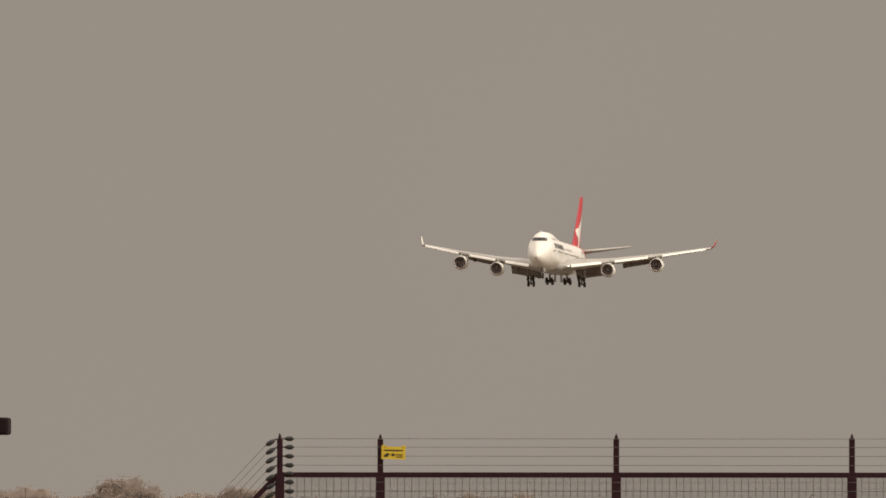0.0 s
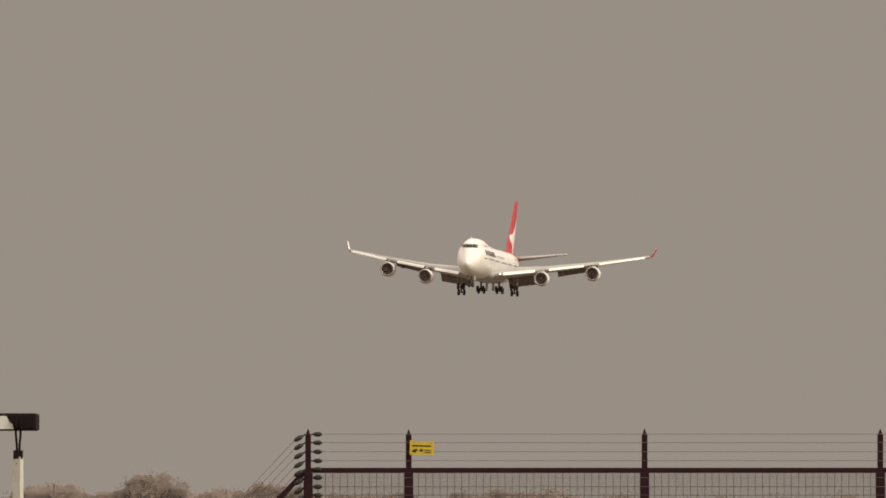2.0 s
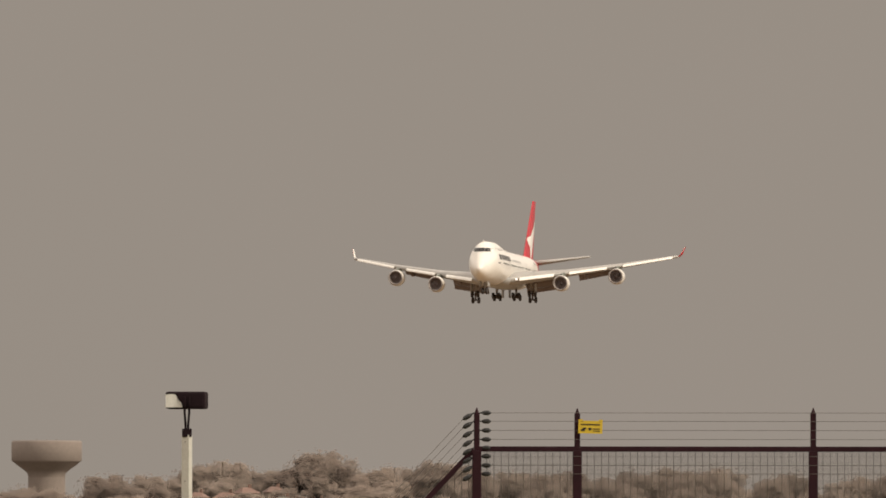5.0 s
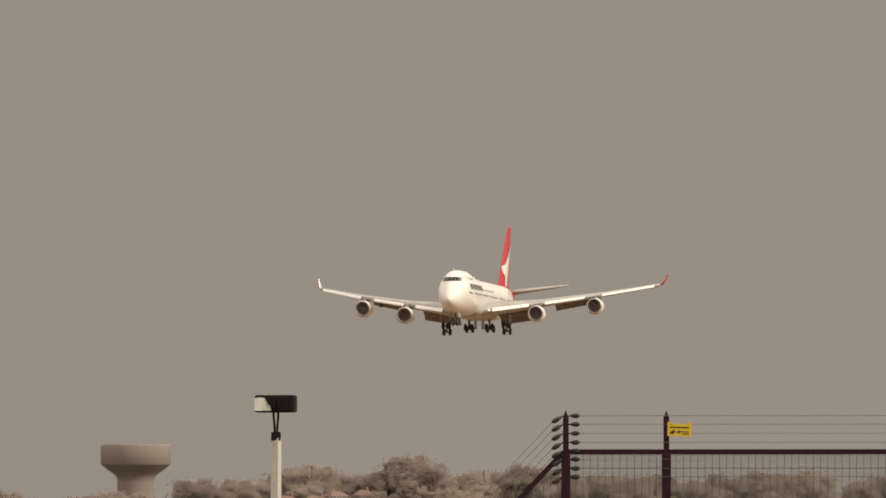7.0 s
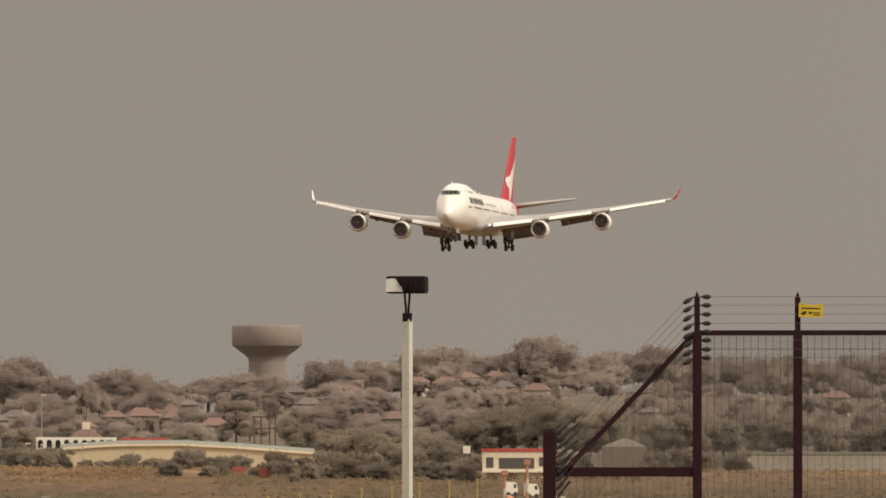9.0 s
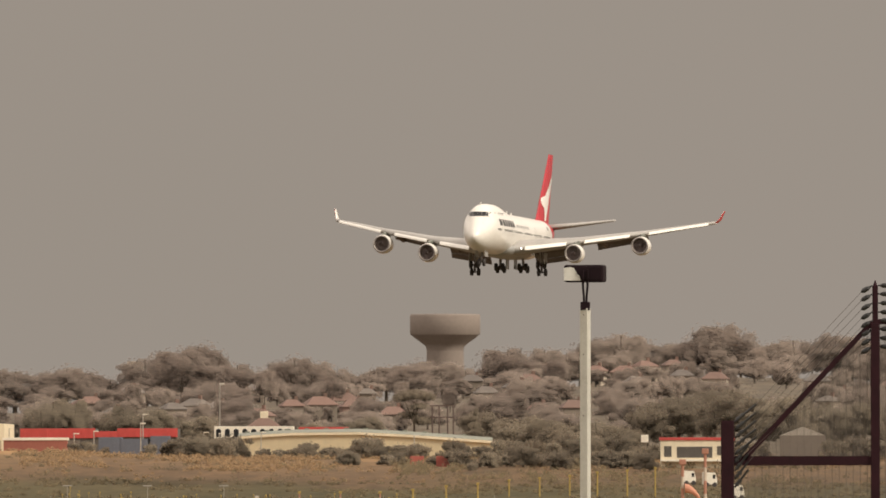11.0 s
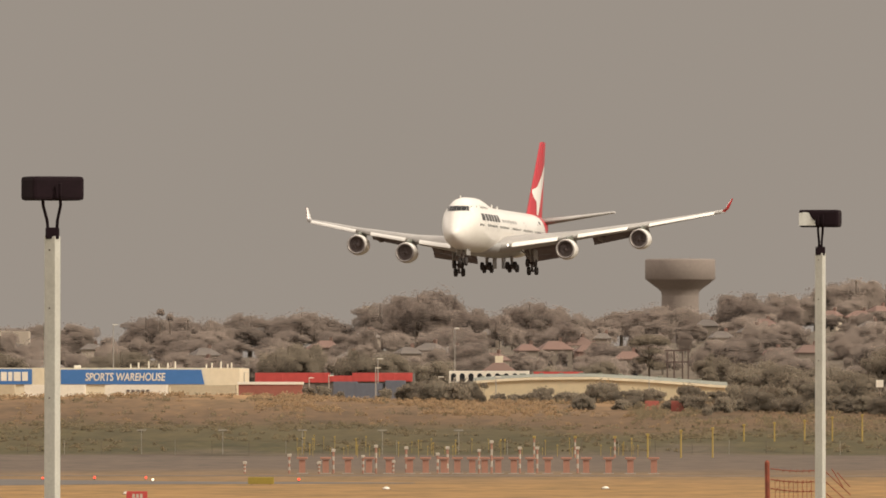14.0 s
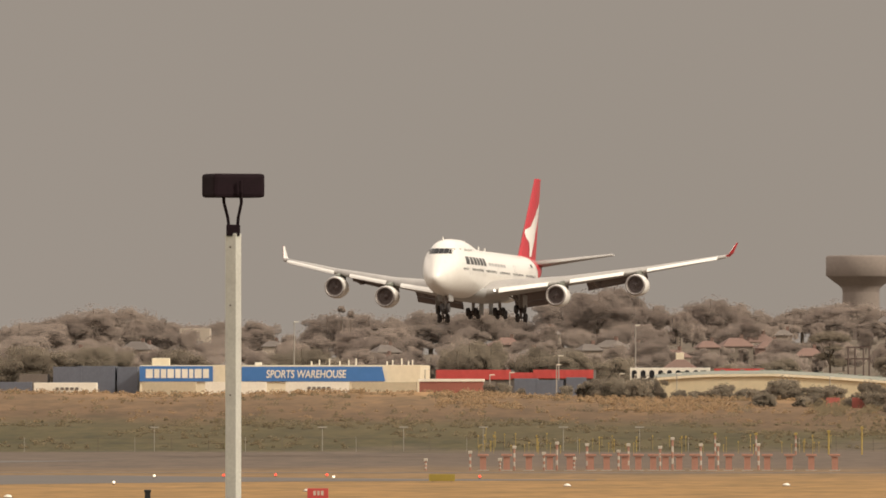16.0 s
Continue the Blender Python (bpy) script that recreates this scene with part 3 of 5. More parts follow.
# ---- airliner ----
# stations: metres aft of the nose, belly, crown, half width (heights over the standing ground line)
STATIONS = [(0.0, 4.25, 4.45, 0.1), (0.3, 3.8, 5.0, 0.55), (0.9, 3.35, 5.75, 1.0), (1.8, 2.95, 6.65, 1.5), (2.8, 2.65, 7.55, 1.92), (3.8, 2.45, 8.5, 2.25), (4.6, 2.32, 9.1, 2.48),
            (6.0, 2.18, 9.6, 2.75), (8.0, 2.08, 9.85, 3.0), (11.0, 2.0, 9.95, 3.25), (15.0, 2.0, 9.98, 3.25), (18.0, 2.0, 9.72, 3.25),
            (21.0, 2.0, 9.3, 3.25), (24.0, 2.0, 8.98, 3.25), (27.0, 2.0, 8.85, 3.25), (36.0, 2.0, 8.85, 3.25), (46.0, 2.0, 8.85, 3.25),
            (50.0, 2.35, 8.85, 3.2), (54.0, 3.1, 8.85, 2.95), (58.0, 4.1, 8.78, 2.5), (62.0, 5.2, 8.6, 1.9), (66.0, 6.2, 8.3, 1.1), (69.0, 6.9, 7.9, 0.45), (70.2, 7.3, 7.55, 0.12)]
REF_S, REF_Z = 32.0, 4.0


def at_plane(s, left, z):
    """Aircraft space: y ahead, x to its right."""
    return Vector((-left, REF_S - s, z - REF_Z))


def station(s):
    c = np.array(STATIONS)
    return [float(np.interp(s, c[:, 0], c[:, k])) for k in (1, 2, 3)]


def half_width(s, z):
    lo, hi, w = station(s)
    zc = lo + min(3.4, (hi - lo) * 0.48)
    top = min(hi, lo + max(6.85, (hi - lo) * 0.86)) if s > 5 else lo + (hi - lo) * (1 - 0.14 * s / 5)
    h = (z - zc) / (top - zc) if z > zc else (zc - z) / (zc - lo)
    main = w * max(0.0, 1 - min(1.0, h) ** 2.1) ** 0.5
    ru = 0.64 * w
    upper = max(0.0, 1 - ((z - (hi - ru)) / ru) ** 2) ** 0.5 * ru if z > hi - ru - 0.6 * ru else 0.0
    return max(main, upper)


def hull_ring(s, seg=40):
    lo, hi, w = station(s)
    zc = lo + min(3.4, (hi - lo) * 0.48)
    out = []
    for k in range(seg):
        a = 2 * math.pi * k / seg
        x, t = math.sin(a), math.cos(a)
        z = zc + (hi - zc) * t if t > 0 else zc + (zc - lo) * t
        out.append(at_plane(s, math.copysign(half_width(s, z), x), z))
    return out


def hull_patch(bm, s0, s1, z0, z1, side, ns, nz, lift=0.03, slant=0.0):
    """A patch that lies on the hull, a little proud of it."""
    grid = []
    for i in range(ns + 1):
        row = []
        for j in range(nz + 1):
            z = z0 + (z1 - z0) * j / nz
            s = s0 + (s1 - s0) * i / ns + slant * (z - z0)
            row.append(bm.verts.new(at_plane(s, side * (half_width(s, z) + lift), z)))
        grid.append(row)
    for i in range(ns):
        for j in range(nz):
            bm.faces.new((grid[i][j], grid[i + 1][j], grid[i + 1][j + 1], grid[i][j + 1]))


def foil(left, s_le, chord, z, thick, droop=0.0):
    """A wing section at the given distance from the middle."""
    top = [(0, 0), (0.03, 0.35), (0.12, 0.62), (0.32, 0.8), (0.6, 0.55), (0.85, 0.2), (1, 0.03)]
    low = [(0.85, -0.12), (0.6, -0.3), (0.32, -0.45), (0.12, -0.38), (0.03, -0.2)]
    return [at_plane(s_le + chord * a, left, z + thick * b - droop * a * chord) for a, b in top + low]


def wing_line(l):
    ls = [0.0, 3.2, 12.0, 22.0, 31.4]
    return [float(np.interp(l, ls, v)) for v in ([17.6, 20.2, 28.0, 36.7, 45.2], [18.0, 15.6, 10.2, 7.0, 4.0], [2.7, 3.0, 4.4, 6.2, 8.2], [2.2, 2.0, 1.15, 0.75, 0.42])]


def panel(bm, l0, l1, fn, n=2):
    skin(bm, [fn(l0 + (l1 - l0) * k / n) for k in range(n + 1)])


def build_airliner():
    jet = empty("airliner", pose(0, 0, 0), "white four-engined jet airliner with red tail, flying wheels down", "aircraft")
    sts = sorted(set([s[0] for s in STATIONS] + [1.3, 2.3, 3.3, 4.2, 5.2, 7, 9.5, 13, 30, 33, 39, 42, 52, 55.5, 56.5, 60, 64]))
    front = [hull_ring(s) for s in sts if s <= 55.5]
    rear = [hull_ring(s) for s in sts if s >= 55.5]
    bm = bmesh.new()
    skin(bm, front)
    fus = part("fuselage", bm, AIR_WHITE, jet, smooth=True)
    bm = bmesh.new()
    skin(bm, rear)
    part("tail_cone", bm, AIR_RED, jet, "red painted tail cone", smooth=True)
    # belly fairing between the wings
    bm = bmesh.new()
    rings = []
    for s, w, lo in ((17, 1.6, 2.3), (20, 3.1, 1.75), (24, 3.6, 1.6), (33, 3.6, 1.6), (38, 3.0, 1.75), (42, 1.6, 2.2)):
        rings.append([at_plane(s, w * math.cos(math.pi * k / 12), 3.4 - (3.4 - lo) * math.sin(math.pi * k / 12) ** 0.7) for k in range(13)])
    skin(bm, rings)
    part("belly_fairing", bm, AIR_GREY, jet, smooth=True)
    for side in (1, -1):
        for z, s0, s1, gap in ((5.6, 6.5, 52, 0.58), (8.3, 8.5, 19.0, 0.75)):
            bm = bmesh.new()
            s = s0
            while s < s1:
                if not (int(s * 10) % 87 < 14):
                    hull_patch(bm, s, s + 0.24, z, z + 0.33, side, 1, 1, 0.02)
                s += gap
            part("window_row", bm, GLASS_DARK, jet, "row of small dark cabin windows")["kind"] = "stuff"
        for s in (9.3, 17.2, 27.0, 38.0, 48.5):
            bm = bmesh.new()
            hull_patch(bm, s, s + 0.09, 5.0, 6.9, side, 1, 5, 0.015)
            hull_patch(bm, s + 1.1, s + 1.19, 5.0, 6.9, side, 1, 5, 0.015)
            hull_patch(bm, s, s + 1.19, 6.9, 6.98, side, 2, 1, 0.015)
            part("door_seam", bm, AIR_GREY, jet)
        # the airline's name as plain dark bars, and a smaller line after it
        s = 8.0
        for w in (1.6, 1.4, 1.5, 1.3, 1.5, 1.4):
            bm = bmesh.new()
            hull_patch(bm, s, s + w, 6.45, 7.5, side, 3, 4, 0.035, 0.5)
            part("name_bar", bm, BLACK, jet, "dark lettering block")
            s += w + 0.62
        for k in range(6):
            bm = bmesh.new()
            hull_patch(bm, 21.8 + 1.9 * k, 23.2 + 1.9 * k, 6.55, 6.95, side, 2, 1, 0.03)
            part("tagline_bar", bm, AIR_GREY, jet)
        bm = bmesh.new()
        hull_patch(bm, 50.5, 51.9, 7.0, 7.5, side, 2, 1, 0.03)
        part("flag_mark", bm, BLACK, jet)
    # cockpit glazing, wrapped round the nose in panes
    edges = [-1.72, -1.3, -0.68, 0.0, 0.68, 1.3, 1.72]
    for y0, y1 in zip(edges, edges[1:]):
        bm = bmesh.new()
        grid = []
        for i in range(4):
            y = y0 + 0.02 + (y1 - y0 - 0.04) * i / 3
            row = []
            for j in range(4):
                z = 7.75 + 0.72 * j / 3
                a, b = 0.6, 9.0
                for _ in range(30):
                    c = (a + b) / 2
                    if station(c)[1] > z and half_width(c, z) > abs(y):
                        b = c
                    else:
                        a = c
                row.append(bm.verts.new(at_plane(b - 0.06, y * 1.01, z + 0.02)))
            grid.append(row)
        for i in range(3):
            for j in range(3):
                bm.faces.new((grid[i][j], grid[i + 1][j], grid[i + 1][j + 1], grid[i][j + 1]))
        part("cockpit_window", bm, GLASS_DARK, jet, "dark cockpit pane", True)
    # wings
    for side in (1, -1):
        bm = bmesh.new()

        def section(l):
            s, c, z, t = wing_line(l)
            return foil(side * l, s, c * 0.84, z, t)
        skin(bm, [section(l) for l in (1.0, 3.2, 6, 9, 12, 15, 18.5, 22, 25, 28, 31.4)])
        wing = part("wing", bm, WING_GREY, jet, "pale grey swept wing", True)
        # leading-edge flaps, swung down
        for l0, l1 in ((4.6, 10.4), (13.0, 19.4), (22.2, 30.6)):
            bm = bmesh.new()

            def slat(l):
                s, c, z, t = wing_line(l)
                pts = [(0.35, 0.42), (-0.35, 0.3), (-0.95, -0.1), (-1.2, -0.5), (-1.12, -0.58), (-0.75, -0.28), (-0.3, 0.0), (0.3, 0.1)]
                g = 0.36 + 0.29 * (c / 12)
                return [at_plane(s + a * g, side * l, z + b * g) for a, b in pts]
            panel(bm, l0, l1, slat, 3)
            part("leading_edge_flap", bm, AIR_WHITE, wing)
        # trailing-edge flaps, three slotted panels each
        for l0, l1 in ((3.7, 10.8), (13.4, 21.0)):
            for k, (a, zo, ch, an) in enumerate(((0.82, -0.02, 0.11, 18), (0.91, -0.28, 0.17, 32), (1.05, -1.1, 0.1, 48))):
                bm = bmesh.new()

                def flap(l):
                    s, c, z, t = wing_line(l)
                    c = min(c, 11.0) * (1.0 if l < 12 else 0.62)
                    te = s + wing_line(l)[1] * 0.84
                    s0, z0, q = te + (a - 0.84) * c, z + zo * c / 9.0, ch * c
                    co, si = math.cos(radians(an)), math.sin(radians(an))
                    sec = [(0, 0), (0.15, 0.1), (0.5, 0.1), (1, 0), (0.5, -0.05), (0.15, -0.07)]
                    return [at_plane(s0 + q * (x * co + y * si), side * l, z0 + q * (y * co - x * si)) for x, y in sec]
                panel(bm, l0, l1, flap, 3)
                part("flap", bm, FLAP, wing, "grey slotted flap, fully lowered")
            for l in (l0 + 1.4, l1 - 1.6):
                s, c, z, t = wing_line(l)
                bm = bmesh.new()
                te = s + c * 0.84
                skin(bm, [[at_plane(te - 3.2 + k * 1.35, side * l + w * 0.3, z - 0.25 - h) for w, h in ((-1, 0.1), (-0.7, 0.7 * g), (0.7, 0.7 * g), (1, 0.1))] for k, g in enumerate((0.2, 0.8, 1.0, 1.25, 1.0))])
                part("flap_track_fairing", bm, FLAP, wing)
        # winglet, white inside and red outside
        rings = []
        for t, l, s, z, c in ((0, 31.3, 45.6, 8.25, 3.4), (0.3, 31.75, 46.9, 8.75, 2.6), (1, 32.3, 49.1, 10.25, 1.0)):
            rings.append((l, s, z, c))
        bm = bmesh.new()
        skin(bm, [[at_plane(s + c * a, side * (l + b), z) for a, b in ((0, 0), (0.3, 0.09), (0.7, 0.07), (1, 0), (0.7, -0.07), (0.3, -0.09))] for l, s, z, c in rings])
        wl_ob = part("winglet", bm, AIR_WHITE, wing)
        bm = bmesh.new()
        skin(bm, [[at_plane(s + c * a, side * (l + b + 0.02), z + 0.02) for a, b in ((0.02, 0.05), (0.3, 0.11), (0.7, 0.09), (0.98, 0.05))] for l, s, z, c in rings])
        part("winglet_skin", bm, AIR_RED, jet, "red outer face of the winglet")
        # landing light at the wing root
        bm = bmesh.new()
        s, c, z, t = wing_line(4.0)
        rod(bm, at_plane(s - 0.1, side * 4.0, z), at_plane(s + 0.3, side * 4.0, z), 0.12, 0.12, 10)
        part("landing_light", bm, LIGHT_LAND if side == 1 else BARE, wing, "lit landing light" if side == 1 else "")
        # engines
        for l, s0, z0 in ((12.05, 23.3, 2.45), (21.3, 32.6, 4.05)):
            m = Matrix.Translation(at_plane(s0, side * l, z0))
            bm = bmesh.new()
            lathe(bm, [(-1.6, 1.02), (-0.5, 1.1), (-0.05, 1.2), (0.0, 1.29), (-0.08, 1.37), (-0.4, 1.46), (-1.4, 1.55), (-2.6, 1.5), (-3.9, 1.3), (-5.0, 1.05), (-5.05, 0.9), (-3.6, 0.95)], 28, m)
            nac = part("engine", bm, AIR_WHITE, jet, "white engine cowling under the wing", True)
            bm = bmesh.new()
            lathe(bm, [(-0.25, 1.145), (-0.04, 1.195), (0.012, 1.29), (-0.07, 1.385), (-0.22, 1.42)], 28, m)
            part("inlet_lip", bm, BARE, nac, "bare metal inlet lip", True)
            bm = bmesh.new()
            lathe(bm, [(-0.2, 1.14), (-0.6, 1.075), (-1.1, 1.045)], 28, m)
            part("inlet_duct", bm, FAN, nac, "dark inlet duct", True)
            bm = bmesh.new()
            lathe(bm, [(-1.1, 1.06), (-1.12, 0.35), (-0.75, 0.2), (-0.5, 0.03)], 24, m)
            part("fan_hub", bm, FAN, nac, "dark fan face and spinner", True)
            for k in range(18):
                an = 2 * math.pi * k / 18
                bm = bmesh.new()
                u1, u2 = Vector((math.cos(an), 0, math.sin(an))), Vector((math.cos(an + 0.2), 0, math.sin(an + 0.2)))
                vs = [bm.verts.new(m @ p) for p in (u1 * 0.3 + Vector((0, -0.95, 0)), u1 * 1.07 + Vector((0, -0.9, 0)), u2 * 1.07 + Vector((0, -1.06, 0)), u2 * 0.3 + Vector((0, -1.04, 0)))]
                bm.faces.new(vs)
                part("fan_blade", bm, FAN, nac)
            bm = bmesh.new()
            lathe(bm, [(-3.6, 0.8), (-5.6, 0.72), (-6.6, 0.45), (-7.3, 0.05)], 16, m)
            part("exhaust_cone", bm, DARK_METAL, nac, "", True)
            s, c, z, t = wing_line(l)
            bm = bmesh.new()
            skin(bm, [[at_plane(a, side * (l + w), h0 if e else h1) for w, e in ((-wd, 1), (wd, 1), (wd, 0), (-wd, 0))] for a, h0, h1, wd in
                      ((s0 + 1.6, z0 + 1.45, z0 + 1.75, 0.12), (s0 + 3.2, z0 + 1.2, z - 0.05, 0.24), (s + 0.8, z0 + 1.0, z + 0.3, 0.26), (s + 3.2, z - 0.9, z - 0.1, 0.2))])
            part("pylon", bm, PYLON, jet, "grey-green engine pylon")
        # tailplane
        bm = bmesh.new()
        skin(bm, [foil(side * l, s, c, z, t) for l, s, c, z, t in ((0.6, 57.6, 9.2, 7.5, 0.9), (5, 61.4, 6.4, 8.2, 0.6), (11.1, 66.0, 2.6, 9.15, 0.28))])
        part("tailplane", bm, WING_GREY, jet, "", True)
    # fin
    bm = bmesh.new()

    def fin_section(z):
        t = (z - 8.2) / (19.9 - 8.2)
        s0, s1, w = 54.6 + 11.6 * t, 66.6 + 3.7 * t, 0.62 - 0.42 * t
        return [at_plane(s0 + (s1 - s0) * a, w * b, z) for a, b in ((0, 0), (0.06, 0.45), (0.25, 0.9), (0.5, 1), (1, 0.05), (0.5, -1), (0.25, -0.9), (0.06, -0.45))]
    skin(bm, [[at_plane(51.5, 0.01 * math.cos(k), 8.75 + 0.02 * math.sin(k)) for k in range(8)]] + [fin_section(z) for z in (8.2, 9.5, 12, 15, 18, 19.6, 20.0)])
    fin = part("fin", bm, AIR_RED, jet, "tall red tail fin")
    # a plain white swept shape on both faces
    rows_t = [0.02, 0.12, 0.2, 0.26, 0.32, 0.37, 0.4, 0.5, 0.62, 0.72]
    front_a = [0.4, 0.36, 0.3, 0.12, 0.03, 0.03, 0.22, 0.38, 0.6, 0.93]
    rear_a = [0.5, 0.56, 0.64, 0.68, 0.7, 0.74, 0.77, 0.88, 0.95, 0.98]
    for side in (1, -1):
        bm = bmesh.new()
        grid = []
        for k in range(37):
            t = 0.02 + 0.7 * k / 36
            lo_a, hi_a = np.interp(t, rows_t, front_a), np.interp(t, rows_t, rear_a)
            z = 8.6 + 11.0 * t
            tt = (z - 8.2) / 11.7
            s0, s1, w = 54.6 + 11.6 * tt, 66.6 + 3.7 * tt, 0.62 - 0.42 * tt
            row = []
            for j in range(13):
                a = lo_a + (hi_a - lo_a) * j / 12
                row.append(bm.verts.new(at_plane(s0 + (s1 - s0) * a, side * (w * np.interp(a, [0, 0.06, 0.25, 0.5, 1], [0, 0.45, 0.9, 1, 0.05]) + 0.035), z)))
            grid.append(row)
        for p, q in zip(grid, grid[1:]):
            for j in range(12):
                bm.faces.new((p[j], p[j + 1], q[j + 1], q[j]))
        part("tail_emblem", bm, AIR_WHITE, fin, "plain white swept emblem")
    # aerials and beacon
    for s, h in ((6.2, 0.45), (19.5, 0.4), (29.0, 0.55), (33.0, 0.4)):
        bm = bmesh.new()
        z = station(s)[1]
        box(bm, -0.06, 0.06, REF_S - s - 0.3, REF_S - s + 0.2, z - REF_Z - 0.08, z - REF_Z + h)
        part("aerial", bm, AIR_WHITE, jet)
    # landing gear: place, wheel-line height, bogie tilt
    for l, s, low, tilt, top in ((5.52, 31.1, -1.05, 52, 3.2), (-5.52, 31.1, -1.05, 52, 3.2), (1.92, 34.3, -0.5, 14, 2.4), (-1.92, 34.3, -0.5, 14, 2.4)):
        bm = bmesh.new()
        hub = at_plane(s, l, low + 0.63 + 0.73 * math.sin(radians(tilt)))
        rod(bm, hub, at_plane(s - 0.2, l * 0.96, top), 0.2, 0.26, 10)
        rod(bm, hub + Vector((0, 0, 1.2)), at_plane(s + 1.8, l * 0.7, top), 0.09, 0.09, 6)
        rod(bm, hub + Vector((0, 0, 1.4)), at_plane(s, l * 0.55, top), 0.1, 0.1, 6)
        gear = part("landing_gear", bm, BARE, jet, "lowered landing gear leg")
        way = Vector((0, -math.cos(radians(tilt)), -math.sin(radians(tilt)))) * 0.73
        bm = bmesh.new()
        rod(bm, hub - way * 1.15, hub + way * 1.15, 0.16, 0.16, 8)
        for k in (-1, 1):
            rod(bm, hub + way * k - Vector((0.75, 0, 0)), hub + way * k + Vector((0.75, 0, 0)), 0.1, 0.1, 8)
        part("bogie", bm, DARK_METAL, gear)
        for k in (-1, 1):
            for x in (-0.56, 0.56):
                c = Matrix.Translation(hub + way * k + Vector((x, 0, 0))) @ pose(0, 0, 0, 0, 0, 90)
                bm = bmesh.new()
                lathe(bm, [(-0.1, 0.28), (-0.22, 0.4), (-0.23, 0.55), (-0.15, 0.62), (0.15, 0.62), (0.23, 0.55), (0.22, 0.4), (0.1, 0.28), (0.1, 0.02), (-0.1, 0.02), (-0.1, 0.28)], 18, c)
                part("wheel", bm, TYRE, gear, "black rubber tyre", True)
        bm = bmesh.new()
        box(bm, -0.05, 0.05, -1.3, 1.3, -0.9, 0.9, Matrix.Translation(at_plane(s - 0.3, l * 1.12 if abs(l) > 3 else l * 0.35, top - 1.4)))
        part("gear_door", bm, AIR_GREY, gear)
    bm = bmesh.new()
    hub = at_plane(7.6, 0, 0.45)
    rod(bm, hub, at_plane(7.9, 0, 2.6), 0.14, 0.2, 10)
    rod(bm, hub + Vector((0, 0, 0.8)), at_plane(9.4, 0, 2.5), 0.08, 0.08, 6)
    rod(bm, hub - Vector((0.5, 0, 0)), hub + Vector((0.5, 0, 0)), 0.1, 0.1, 8)
    gear = part("nose_gear", bm, BARE, jet, "lowered nose gear leg")
    for x in (-0.4, 0.4):
        bm = bmesh.new()
        lathe(bm, [(-0.1, 0.28), (-0.2, 0.4), (-0.2, 0.55), (-0.14, 0.62), (0.14, 0.62), (0.2, 0.55), (0.2, 0.4), (0.1, 0.28), (0.1, 0.02), (-0.1, 0.02), (-0.1, 0.28)], 18, Matrix.Translation(hub + Vector((x, 0, 0))) @ pose(0, 0, 0, 0, 0, 90))
        part("wheel", bm, TYRE, gear, "black rubber tyre", True)
    for x in (-0.75, 0.75):
        bm = bmesh.new()
        box(bm, x - 0.03, x + 0.03, -1.5, 1.3, -0.7, 0.25, Matrix.Translation(at_plane(7.6, 0, 2.05)))
        part("gear_door", bm, AIR_GREY, gear)
    return jet


airliner = build_airliner()


